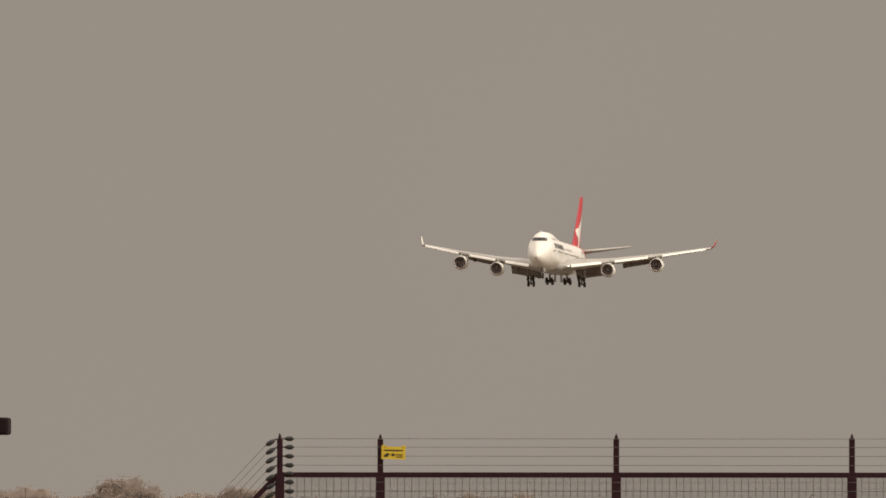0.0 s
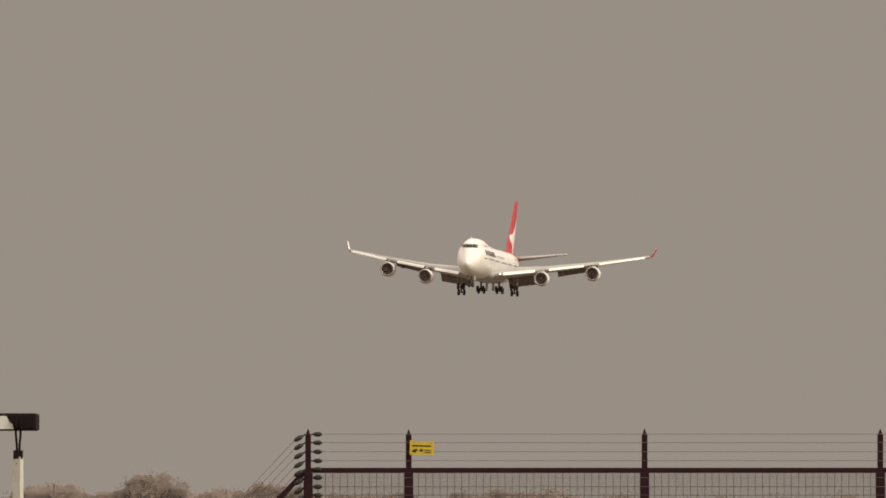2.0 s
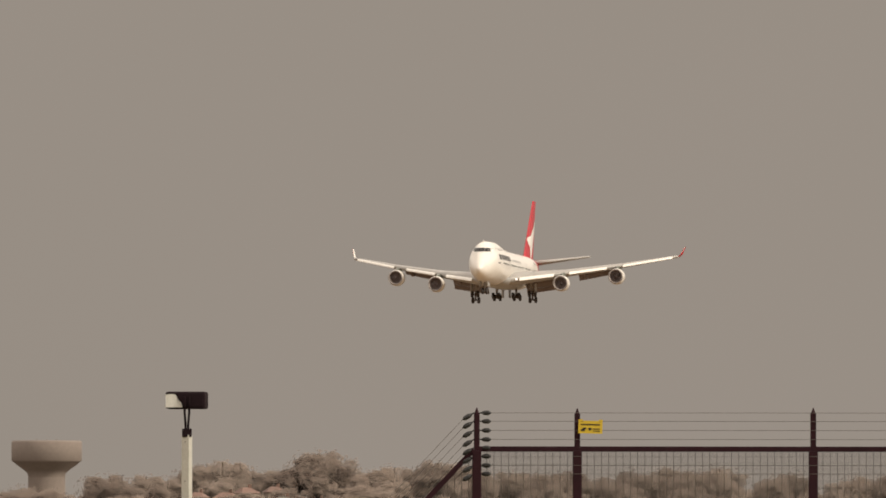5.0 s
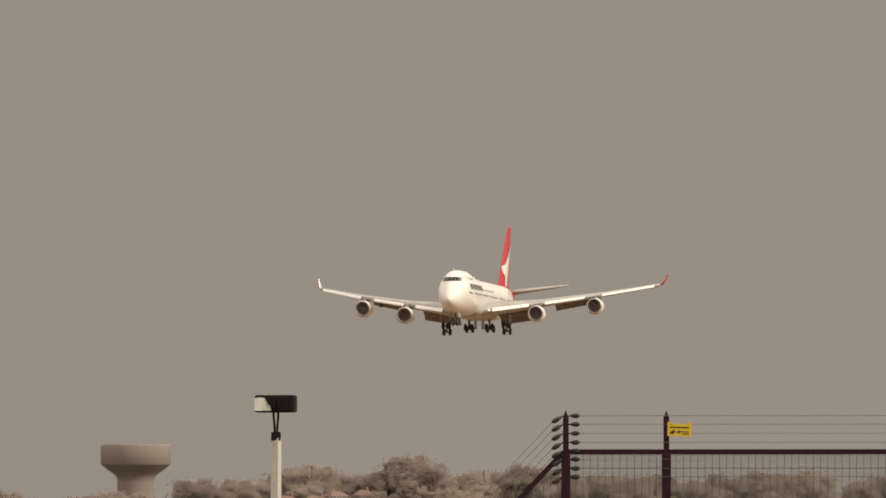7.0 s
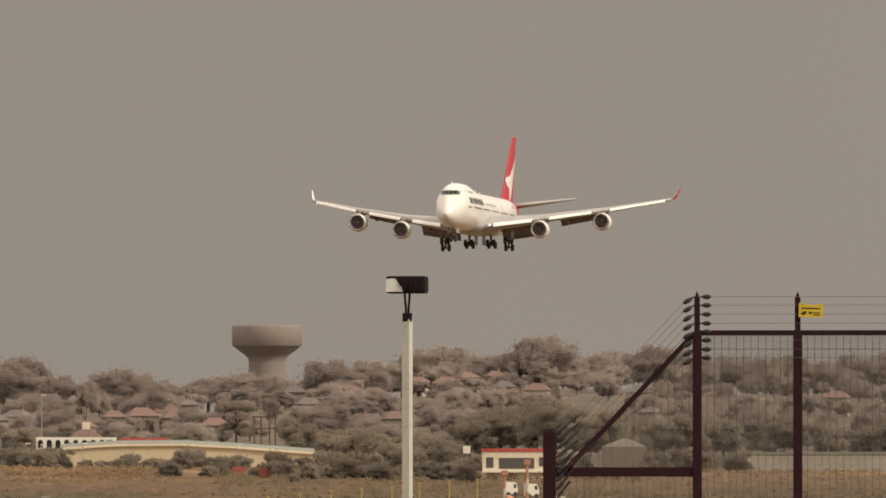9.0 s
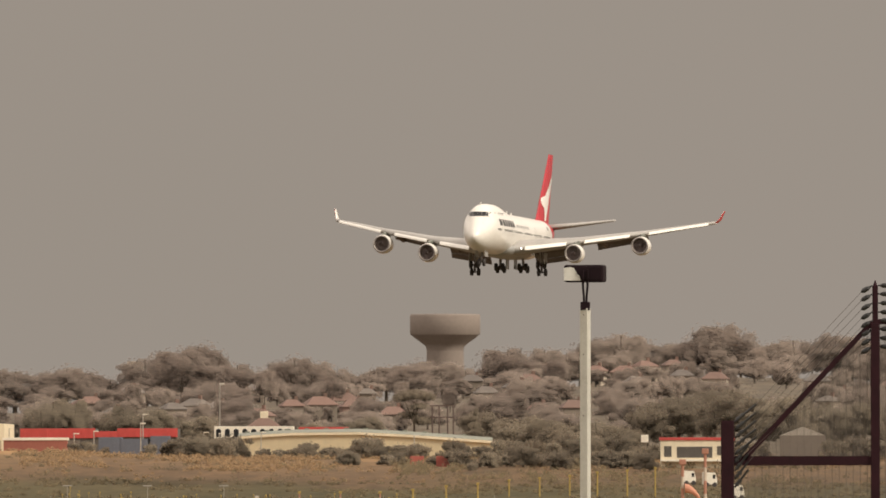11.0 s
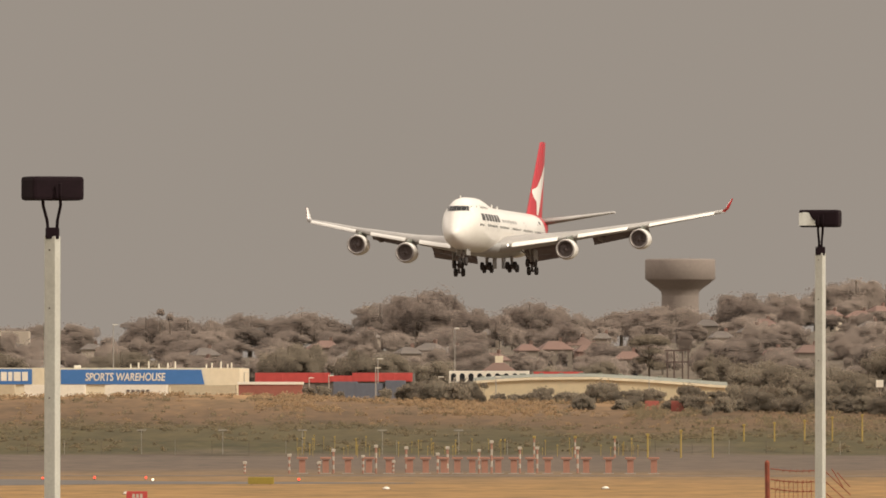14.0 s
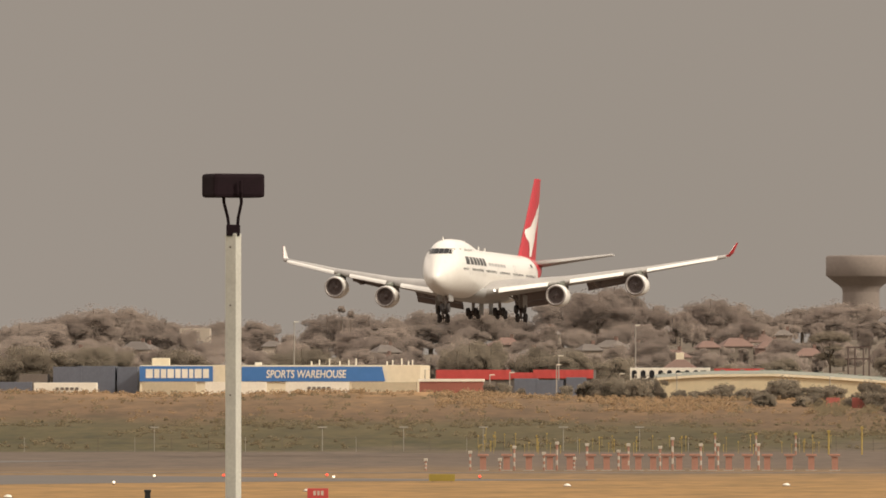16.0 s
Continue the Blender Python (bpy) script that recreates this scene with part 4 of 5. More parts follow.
# ---- security fence ----
def build_fence():
    d, g = 156.0, 6.3
    q = d / F

    def at(u, v, dy=0.0):
        return Vector((u * q, d + dy, EYE - v * q))
    fence = empty("security_fence", pose(0, 0, 0), "dark maroon steel mesh security fence topped with electric wires", "fence")
    posts = [(513, -309), (691, -308), (1109, -309), (1527, -309), (1945, -309), (2363, -309), (2781, -309)]
    for k, (u, v) in enumerate(posts):
        bm = bmesh.new()
        x = u * q
        zr = EYE + 236 * q
        rbox(bm, x - 0.048, x + 0.048, d - 0.05, d + 0.05, g - 0.3, zr, 0.008)
        rbox(bm, x - 0.03, x + 0.03, d - 0.03, d + 0.03, zr - 0.02, EYE - (v + 6) * q, 0.006)
        rod(bm, (x, d, EYE - (v + 7) * q), (x, d, EYE - v * q + 0.02), 0.026, 0.004, 8)
        p = part("post", bm, FENCE, fence)
        if k == 0:
            for v2 in (-303, -288, -272, -256, -241, -226, -210, -195):
                for side in (1, -1):
                    a = at(u + side * 5, v2, -0.02)
                    b = at(u + side * 25, v2 + (0 if side > 0 else 12), -0.02)
                    bm = bmesh.new()
                    mid = (a + b) / 2
                    rod(bm, a, b, 0.008, 0.008, 6)
                    w = (b - a).normalized()
                    for t0, t1, r0, r1 in ((0.2, 0.45, 0.012, 0.026), (0.45, 0.8, 0.026, 0.026), (0.8, 0.98, 0.026, 0.01)):
                        rod(bm, a.lerp(b, t0), a.lerp(b, t1), r0, r1, 10)
                    part("insulator", bm, BLACK, p, "dark strain insulator")
    ends = [p[0] for p in posts]
    for u0, u1 in zip(ends, ends[1:]):
        bm = bmesh.new()
        a, b = at(u0 + 4.5, -239), at(u1 - 4.5, -239)
        rbox(bm, a.x, b.x, d - 0.03, d + 0.03, a.z - 0.028, a.z + 0.028, 0.006)
        part("top_rail", bm, FENCE, fence)
        bm = bmesh.new()
        rbox(bm, a.x, b.x, d - 0.025, d + 0.025, g + 0.1, g + 0.15, 0.006)
        part("bottom_rail", bm, FENCE, fence)
        # anti-climb mesh: uprights, and cross wires a finger's width apart
        n = round((b.x - a.x) / 0.076)
        vs, fs = [], []
        bars = [(a.x + (b.x - a.x) * k / n - 0.0028, a.x + (b.x - a.x) * k / n + 0.0028, g + 0.15, a.z - 0.028, d - 0.0024, d + 0.0024) for k in range(1, n)]
        bars += [(a.x, b.x, z, z + 0.0034, d - 0.0062, d - 0.0028) for z in np.arange(g + 0.16, a.z - 0.04, 0.0127)]
        for x0, x1, z0, z1, y0, y1 in bars:
            k = len(vs)
            vs += [(x, y, z) for z in (z0, z1) for x, y in ((x0, y0), (x1, y0), (x1, y1), (x0, y1))]
            fs += [tuple(k + i for i in f) for f in ((3, 2, 1, 0), (4, 5, 6, 7), (0, 1, 5, 4), (1, 2, 6, 5), (2, 3, 7, 6), (3, 0, 4, 7))]
        under(mesh_ob("mesh_panel", vs, fs, WIRE), fence, "grey welded anti-climb wire mesh")["kind"] = "stuff"
    for v in (-303, -288, -272, -256, -226, -210, -195):
        bm = bmesh.new()
        rod(bm, at(538, v, -0.05), at(2781, v, -0.05), 0.0028, 0.0028, 5)
        part("electric_wire", bm, WIRE, fence, "thin electric fence wire")
    # sloping end bay
    bm = bmesh.new()
    beam(bm, at(508, -238), at(280, 4), 0.06, 0.055)
    part("sloping_rail", bm, FENCE, fence)
    bm = bmesh.new()
    beam(bm, at(262, 7), at(505, 7), 0.06, 0.1)
    part("middle_rail", bm, FENCE, fence)
    bm = bmesh.new()
    rbox(bm, 240 * q, 263 * q, d - 0.07, d + 0.07, g - 0.3, EYE + 64 * q, 0.008)
    endp = part("end_post", bm, FENCE, fence, "thick end post")
    for k in range(9):
        v = -62 + k * 14.5
        a, b = at(264, v, -0.03), at(302 + (0 if k < 5 else -14), v - 31, -0.03)
        bm = bmesh.new()
        rod(bm, a, b, 0.012, 0.012, 6)
        for t in (0.12, 0.3):
            rod(bm, a.lerp(b, t), a.lerp(b, t + 0.14), 0.027, 0.02, 8)
        part("insulator_rod", bm, BLACK, endp, "slanting insulator rod")
        if k < 8:
            bm = bmesh.new()
            rod(bm, b, at(488, (-291, -276, -260, -244, -229, -214, -198, -183)[k], -0.02), 0.0028, 0.0028, 5)
            part("electric_wire", bm, WIRE, fence, "thin electric fence wire")
    bm = bmesh.new()
    for k in range(1, 20):
        u = 263 + k * 12.4
        if u > 505:
            break
        v = 4 - (u - 280) * 242 / 228 + 5
        box(bm, u * q - 0.0026, u * q + 0.0026, d - 0.0026, d + 0.0026, g + 0.15, EYE - min(v, 4) * q)
    for z in np.arange(g + 0.16, EYE + 230 * q, 0.0127):
        u = max(263, 286 + (4 + (z - EYE) / q) * 228 / 242)
        if abs(z - EYE + 7 * q) > 0.05:
            box(bm, u * q, 505 * q, d - 0.0062, d - 0.0028, z, z + 0.0034)
    part("mesh_panel", bm, WIRE, fence, "grey welded wire mesh")["kind"] = "stuff"
    # yellow warning plate, notched along its top
    sign = empty("warning_sign", pose(*at(714, -279, -0.07)) @ pose(0, 0, 0, 0, 1.5, 0), "yellow warning plate with black print wired to the fence", "sign")
    bm = bmesh.new()
    w, h = 0.128, 0.075
    out = [(-w, -h), (w, -h), (w, h), (w * 0.72, h), (w * 0.66, h * 0.8), (-w * 0.62, h * 0.8), (-w * 0.68, h), (-w, h)]
    fr = [bm.verts.new((x, -0.002, z)) for x, z in out]
    bk = [bm.verts.new((x, 0.002, z)) for x, z in out]
    bm.faces.new(fr)
    bm.faces.new(bk[::-1])
    for k in range(len(out)):
        j = (k + 1) % len(out)
        bm.faces.new((fr[k], fr[j], bk[j], bk[k]))
    plate = part("plate", bm, YELLOW, sign)
    for x0, x1, z0, z1 in ((-0.1, 0.1, 0.014, 0.026), (-0.1, -0.06, -0.05, -0.028), (-0.08, -0.045, -0.032, -0.014), (-0.02, 0.01, -0.04, -0.015), (0.02, 0.1, -0.03, -0.022), (0.03, 0.1, -0.052, -0.044)):
        bm = bmesh.new()
        box(bm, x0, x1, -0.006, -0.0025, z0, z1)
        part("print_bar", bm, BLACK, plate, "black print bar")
    for x in (-0.09, 0.1):
        bm = bmesh.new()
        rod(bm, (x, -0.005, 0.052), (x, 0.07, 0.052), 0.005, 0.005, 6)
        part("tie", bm, DARK_METAL, sign)


build_fence()


# ---- lamp posts ----
def build_lamp_post(u, v, d, turn, fork, lit_front, big, label):
    x, top = u * d / F, EYE - v * d / F
    lamp = empty("lamp_post", pose(x, d, 6.3, 0, 0, 0), label, "lamp post", "lamp posts by the fence")
    t = top - 6.3
    R = pose(0, 0, 0, 0, 0, turn)

    def swell(bm):
        """Brings the lamp's upper parts to its size, about its top."""
        for p in bm.verts:
            p.co = Vector((p.co.x * big, p.co.y * big, t + (p.co.z - t) * big))
    bm = bmesh.new()
    rbox(bm, -0.044, 0.044, -0.044, 0.044, -0.3, t - 0.41 * big, 0.006)
    bmesh.ops.transform(bm, matrix=pose(0, 0, 0, 0, 0, -24), verts=bm.verts)
    pole = part("pole", bm, POLE, lamp, "galvanised square pole")
    for z in (t - 0.53, t - 0.95, t - 1.6):
        bm = bmesh.new()
        rod(bm, (-0.02, -0.044, z), (-0.02, -0.03, z), 0.007, 0.007, 6)
        part("bolt", bm, DARK_METAL, pole)
    bm = bmesh.new()
    rbox(bm, -0.046, 0.046, -0.046, 0.046, t - 0.43, t - 0.35, 0.008)
    swell(bm)
    part("collar", bm, LAMP_CASE, lamp)
    for s in (-1, 1):
        bm = bmesh.new()
        f = fork * s
        pts = [(f * 0.5, 0, t - 0.37), (f * 0.6, -0.03, t - 0.3), (f, -0.08, t - 0.2), (f, -0.14, t - 0.13), (f, -0.145, t - 0.05)]
        for a, b in zip(pts, pts[1:]):
            rod(bm, a, b, 0.011, 0.011, 8)
        swell(bm)
        part("bracket", bm, LAMP_CASE, lamp, "thin bent bracket arm")
    bm = bmesh.new()
    rbox(bm, -0.19, 0.19, -0.12, 0.12, t - 0.165, t, 0.025)
    bmesh.ops.transform(bm, matrix=R, verts=bm.verts)
    swell(bm)
    head = part("lamp_head", bm, LAMP_CASE, lamp, "dark rounded floodlight box")
    # the lit part of the box front, painted on as a pale patch
    if lit_front:
        bm = bmesh.new()
        vs = []
        for x, z in ((-0.182, -0.15), (-0.02, -0.15), (-0.035, -0.1), (-0.075, -0.085), (-0.085, -0.03), (-0.12, -0.022), (-0.182, -0.03)):
            vs.append(bm.verts.new(R @ Vector((x - 0.005, -0.1225, t + z))))
        bm.faces.new(vs)
        bmesh.ops.triangulate(bm, faces=bm.faces[:])
        swell(bm)
        part("bleached_patch", bm, LIT_FACE, head, "pale painted patch for the lit part of the box")


build_lamp_post(0, -340, 156, -8, 0.022, True, 1.12, "dark floodlight box with a pale patch on a galvanised pole")
build_lamp_post(-1360, -399, 106, 26, 0.06, False, 1.05, "dark floodlight box on forked bracket atop a galvanised pole")

# ---- rusty wire gate and posts by the fence ----
gate = empty("wire_gate", pose(0, 160, 0), "rusty red wire gate with strands of barbed wire", "gate")
for u, v in ((-91, 107), (5, 120)):
    bm = bmesh.new()
    x = 160 * u / F
    rod(bm, (x - 0.02 * (u < 0), 0, EYE - 160 * v / F), (x, 0, 6.1), 0.027, 0.027, 8)
    rod(bm, (x - 0.02 * (u < 0), 0, EYE - 160 * v / F), (x - 0.02 * (u < 0), 0, EYE - 160 * (v - 4) / F), 0.03, 0.01, 8)
    part("gate_post", bm, RUST, gate)
for v0, v1 in ((118, 120), (137, 140), (153, 157), (175, 178)):
    bm = bmesh.new()
    a, b = Vector((160 * -88 / F, 0, EYE - 160 * v0 / F)), Vector((160 * 4 / F, 0, EYE - 160 * v1 / F))
    prev = a
    for k in range(1, 9):
        p = a.lerp(b, k / 8) - Vector((0, 0, 0.02 * math.sin(math.pi * k / 8)))
        rod(bm, prev, p, 0.006, 0.006, 5)
        rod(bm, p - Vector((0.01, 0, 0.02)), p + Vector((0.01, 0, 0.02)), 0.003, 0.003, 4)
        prev = p
    part("strand", bm, RUST, gate)
for u0, v0, u1, v1 in ((8, 122, 54, 165), (8, 140, 50, 178), (20, 118, 40, 150), (8, 160, 44, 190), (30, 125, 52, 150)):
    bm = bmesh.new()
    rod(bm, (160 * u0 / F, 0, EYE - 160 * v0 / F), (160 * u1 / F, 0, EYE - 160 * v1 / F), 0.006, 0.006, 5)
    part("loose_wire", bm, RUST, gate)
for k in range(11):
    bm = bmesh.new()
    x = 160 * (-80 + 8 * k) / F
    rod(bm, (x, 0, EYE - 160 * 138 / F), (x + 0.01, 0, 6.4), 0.003, 0.003, 4)
    part("mesh_wire", bm, RUST, gate)
for u, v in ((179, 160), (289, 159), (-1512, 163)):
    ob = empty("short_post", pose(150 * u / F, 150, 6.3), "short dark weathered fence post", "post", "short posts")
    bm = bmesh.new()
    h = EYE - 150 * v / F - 6.3
    rbox(bm, -0.028, 0.028, -0.03, 0.03, -0.2, h, 0.006)
    part("shaft", bm, BLACK, ob)
    bm = bmesh.new()
    rbox(bm, -0.036, 0.036, -0.038, 0.038, h - 0.015, h + 0.012, 0.006)
    part("cap", bm, BLACK, ob)


# ---- airfield marks ----
def base_d(v):
    return EYE * F / v


def striped_post(u, v0, v1, colours, lampmat, label, group):
    d = base_d(v1) if v1 > 92 else 2240 + (92 - v1) * 12
    x = d * u / F
    z0 = ground_z(x, d)
    h = (EYE - d * v0 / F) - z0
    ob = empty("marker_post", pose(x, d, z0), label, "marker post", group)
    n = 5 if len(colours) > 1 else 1
    for k in range(n):
        bm = bmesh.new()
        rod(bm, (0, 0, h * k / n - (0.3 if k == 0 else 0)), (0, 0, h * (k + 1) / n), 0.12, 0.12, 8)
        part("band", bm, colours[k % len(colours)], ob)
    bm = bmesh.new()
    rbox(bm, -0.22, 0.22, -0.2, 0.2, h, h + 0.34, 0.06)
    part("light_head", bm, lampmat, ob)


RW = (STRIPE_RED, STRIPE_WHITE)
for z, y0 in ((70, 420), (110, 395), (238, 405), (288, 370), (402, 395), (472, 395), (635, 395), (460, 350), (625, 350), (785, 350)):
    tall = y0 == 350 or z == 785
    striped_post(z / 2.28 - 708, y0 / 2.28 - 89, (430 if tall else 490) / 2.28 - 89, RW, POST_YELLOW if tall else STRIPE_WHITE, "red and white banded approach light post", "approach light posts")
for z, y0 in ((568, 455), (748, 425), (868, 455), (926, 405), (1046, 430), (1098, 388), (1168, 450), (1220, 395)):
    striped_post(z / 2.28 - 1268, y0 / 2.28 - 89, 492 / 2.28 - 89, RW, STRIPE_WHITE, "red and white banded approach light post", "approach light posts")
for z, y0 in ((918, 340), (1052, 325), (1180, 315)):
    striped_post(z / 2.28 - 708, y0 / 2.28 - 89, 428 / 2.28 - 89, (POST_YELLOW,), POST_YELLOW, "slim yellow approach light post", "yellow light posts")
for z, y0 in ((85, 290), (225, 280), (363, 270), (490, 255), (627, 245), (755, 235)):
    striped_post(z / 2.59 - 168, y0 / 2.59 - 69, 402 / 2.59 - 69, (POST_YELLOW,), POST_YELLOW, "slim yellow approach light post", "yellow light posts")


def antenna_stand(u):
    d = base_d(127)
    ob = empty("antenna_stand", pose(d * u / F, d, 0), "pale red T-shaped antenna stand on the airfield", "antenna stand", "antenna stands")
    bm = bmesh.new()
    box(bm, -0.35, 0.35, -0.1, 0.1, 0, 1.55)
    part("panel", bm, STRIPE_RED, ob)
    bm = bmesh.new()
    rbox(bm, -0.6, 0.6, -0.3, 0.3, 1.6, 1.85, 0.06)
    part("crossbar", bm, STRIPE_RED, ob)
    bm = bmesh.new()
    box(bm, -0.6, 0.6, -0.4, 0.4, -0.1, 0.08)
    part("footing", bm, CONCRETE, ob)


for z in (800, 895, 985, 1070, 1150, 1235):
    antenna_stand(z / 2.28 - 1268)
for z in (22, 95, 150, 210, 260, 315, 378, 445, 515, 590, 670, 760, 848, 943):
    antenna_stand(z / 2.28 - 708)

for u, v0, sock in ((172, 14, True), (212, -5, False)):
    d = base_d(159)
    x = d * u / F
    h = EYE - d * v0 / F
    ob = empty("banded_mast", pose(x, d, 0), "tall red and white banded mast with an orange windsock" if sock else "tall red and white banded mast", "mast", "banded masts")
    for k in range(7):
        bm = bmesh.new()
        rod(bm, (0, 0, h * k / 7 - (0.3 if k == 0 else 0)), (0, 0, h * (k + 1) / 7), 0.13, 0.13, 8)
        part("band", bm, RW[k % 2], ob)
    bm = bmesh.new()
    rbox(bm, -0.3, 0.3, -0.2, 0.2, h, h + 0.5, 0.08)
    part("light_head", bm, STRIPE_RED, ob)
    if sock:
        bm = bmesh.new()
        z = EYE - d * 55 / F
        skin(bm, [[Vector((0.2 + 3.2 * t * 0.42, r * math.cos(a), z - 1.3 * t * t * 0.7 + r * math.sin(a))) for a in [2 * math.pi * k / 10 for k in range(10)]] for t, r in ((0, 0.42), (0.25, 0.4), (0.5, 0.34), (0.75, 0.28), (1, 0.2))])
        part("windsock", bm, ORANGE, ob, "drooping orange windsock")

# guidance signs, runway lights, low white markers
sg = empty("guidance_sign", pose(base_d(181) * -1210 / F, base_d(181), 0), "red mandatory guidance sign with white print in dry grass", "sign")
bm = bmesh.new()
rbox(bm, -0.82, 0.82, -0.15, 0.15, 0.2, 1.0, 0.03)
face = part("sign_box", bm, RED_SHED, sg)
for x in (-0.35, -0.05, 0.25):
    bm = bmesh.new()
    box(bm, x, x + 0.2, -0.162, -0.152, 0.45, 0.8)
    part("print_bar", bm, STRIPE_WHITE, face, "white print bar")
for x in (-0.6, 0.6):
    bm = bmesh.new()
    rod(bm, (x, 0, -0.2), (x, 0, 0.22), 0.05, 0.05, 6)
    part("leg", bm, DARK_METAL, sg)
ys = empty("guidance_sign", pose(base_d(147) * -990 / F, base_d(147), 0), "low yellow guidance sign beside the taxiway", "sign")
bm = bmesh.new()
rbox(bm, -1.25, 1.25, -0.15, 0.15, 0.08, 0.75, 0.03)
part("sign_box", bm, mat("faded_yellow", (0.33, 0.25, 0.04), (0.26, 0.2, 0.035), 0.6, scale=1), ys)
for x in (-0.9, 0.9):
    bm = bmesh.new()
    rod(bm, (x, 0, -0.2), (x, 0, 0.1), 0.05, 0.05, 6)
    part("leg", bm, DARK_METAL, ys)


def field_light(u, v, material, r, label):
    d = base_d(v + 2)
    ob = empty("field_light", pose(d * u / F, d, 0), label, "light", "airfield lights")
    bm = bmesh.new()
    rod(bm, (0, 0, -0.1), (0, 0, 0.12), 0.14, 0.1, 8)
    part("stake", bm, DARK_METAL, ob)
    bm = bmesh.new()
    bmesh.ops.create_icosphere(bm, subdivisions=2, radius=r, matrix=pose(0, 0, 0.12 + r * 0.8))
    part("globe", bm, material, ob, smooth=True)


for u, v in ((-1377, 137), (-1285, 136), (-923, 139), (-1194, 136)):
    field_light(u, v, LIGHT_RED, 0.12, "small lit red airfield light")
for u, v in ((-1572, 150), (-1182, 140), (-1500, 138)):
    field_light(u, v, LIGHT_WHITE, 0.13, "small lit white airfield light")
for u, v in ((-768, 151), (-380, 150), (-1228, 160), (-1760, 171)):
    d = base_d(v + 4)
    ob = empty("field_marker", pose(d * u / F, d, 0), "low white domed marker in dry grass", "marker", "white field markers")
    bm = bmesh.new()
    bmesh.ops.create_icosphere(bm, subdivisions=2, radius=0.36, matrix=Matrix.Diagonal((1, 1, 0.75, 1)))
    part("dome", bm, WHITE, ob, smooth=True)
    bm = bmesh.new()
    rod(bm, (0, 0, -0.1), (0, 0, 0.05), 0.42, 0.42, 12)
    part("base_ring", bm, DARK_METAL, ob)

# small approach lamps on thin stakes in front of the embankment
stake = empty("approach_lamp", pose(0, 0, -400), "small pale approach lamp on a thin stake", "lamp", "approach lamps")
bm = bmesh.new()
rod(bm, (0, 0, -0.3), (0, 0, 1.5), 0.035, 0.035, 5)
part("stake", bm, POST_YELLOW, stake)
bm = bmesh.new()
rbox(bm, -0.11, 0.11, -0.1, 0.1, 1.5, 1.68, 0.03)
part("lamp_head", bm, POST_YELLOW, stake)
rl = random.Random(9)
for k in range(58):
    d = 2170 + rl.uniform(-60, 110)
    x = d * rl.uniform(-930, -300) / F
    m = pose(x, d, ground_z(x, d)) @ Matrix.Diagonal((1, 1, rl.uniform(0.7, 1.9), 1))
    if k == 0:
        stake.matrix_basis = m
    else:
        copy_thing(stake, m)
for u in (-1500, -1202, -1058, -917, -775, -640):
    d = 2235
    x = d * u / F
    ob = empty("perimeter_light", pose(x, d, ground_z(x, d)), "thin grey perimeter light with a flat head", "light", "perimeter lights")
    bm = bmesh.new()
    rod(bm, (0, 0, -0.3), (0, 0, 3.6), 0.06, 0.05, 6)
    part("mast", bm, CONCRETE, ob)
    bm = bmesh.new()
    rbox(bm, -0.7, 0.7, -0.15, 0.15, 3.55, 3.72, 0.04)
    part("lantern", bm, CONCRETE, ob)

# boundary fence at the foot of the embankment
bf = empty("boundary_fence", pose(0, 2226, 0), "low grey wire boundary fence along the embankment", "fence")
for k in range(58):
    x = -165 + 5.6 * k
    bm = bmesh.new()
    rod(bm, (x, 0, -0.2), (x, 0, 2.2), 0.035, 0.035, 6)
    part("post", bm, CONCRETE if k % 3 == 0 else DARK_METAL, bf)
for z in (0.4, 1.2, 2.0):
    bm = bmesh.new()
    box(bm, -165, 154.2, -0.012, 0.012, z - 0.012, z + 0.012)
    part("rail", bm, DARK_METAL, bf)


# ---- sheds beyond the embankment ----
def block(name, u0, u1, v0, v1, d, depth, material, label, category, group="", ribs=0, door=None, lid=None):
    """A building or container by bearing, drop and distance."""
    x0, x1, z1 = d * u0 / F, d * u1 / F, EYE - d * v0 / F
    z0 = min(EYE - d * v1 / F, ground_z((x0 + x1) / 2, d)) - 0.4
    ob = empty(name, pose((x0 + x1) / 2, d, z0), label, category, group)
    w, h = (x1 - x0) / 2, z1 - z0
    bm = bmesh.new()
    rbox(bm, -w, w, 0, depth, 0, h, 0.05)
    body = part("body", bm, material, ob)
    if ribs:
        bm = bmesh.new()
        n = int(2 * w / ribs)
        for k in range(n):
            x = -w + (k + 0.5) * 2 * w / n
            box(bm, x - ribs * 0.22, x + ribs * 0.22, -0.014, 0.02, 0.1, h - 0.12)
        part("corrugation", bm, material, body)["kind"] = "stuff"
    if lid:
        bm = bmesh.new()
        rbox(bm, -w - 0.2, w + 0.2, -0.2, depth + 0.2, h - 0.05, h + 0.45, 0.04)
        part("roof_edge", bm, lid, ob)
    return ob, w, h


D1 = 2700
SHED_WALL = mat("dark_shed_wall", (0.11, 0.1, 0.09), (0.08, 0.073, 0.066), 0.7, scale=0.2)
shop, w, h = block("warehouse", -1526, -1028, -60, 2, D1, 45, CREAM, "long cream warehouse with blue sign boards along its front", "warehouse", ribs=1.6)
cx = (-1526 - 1028) / 2


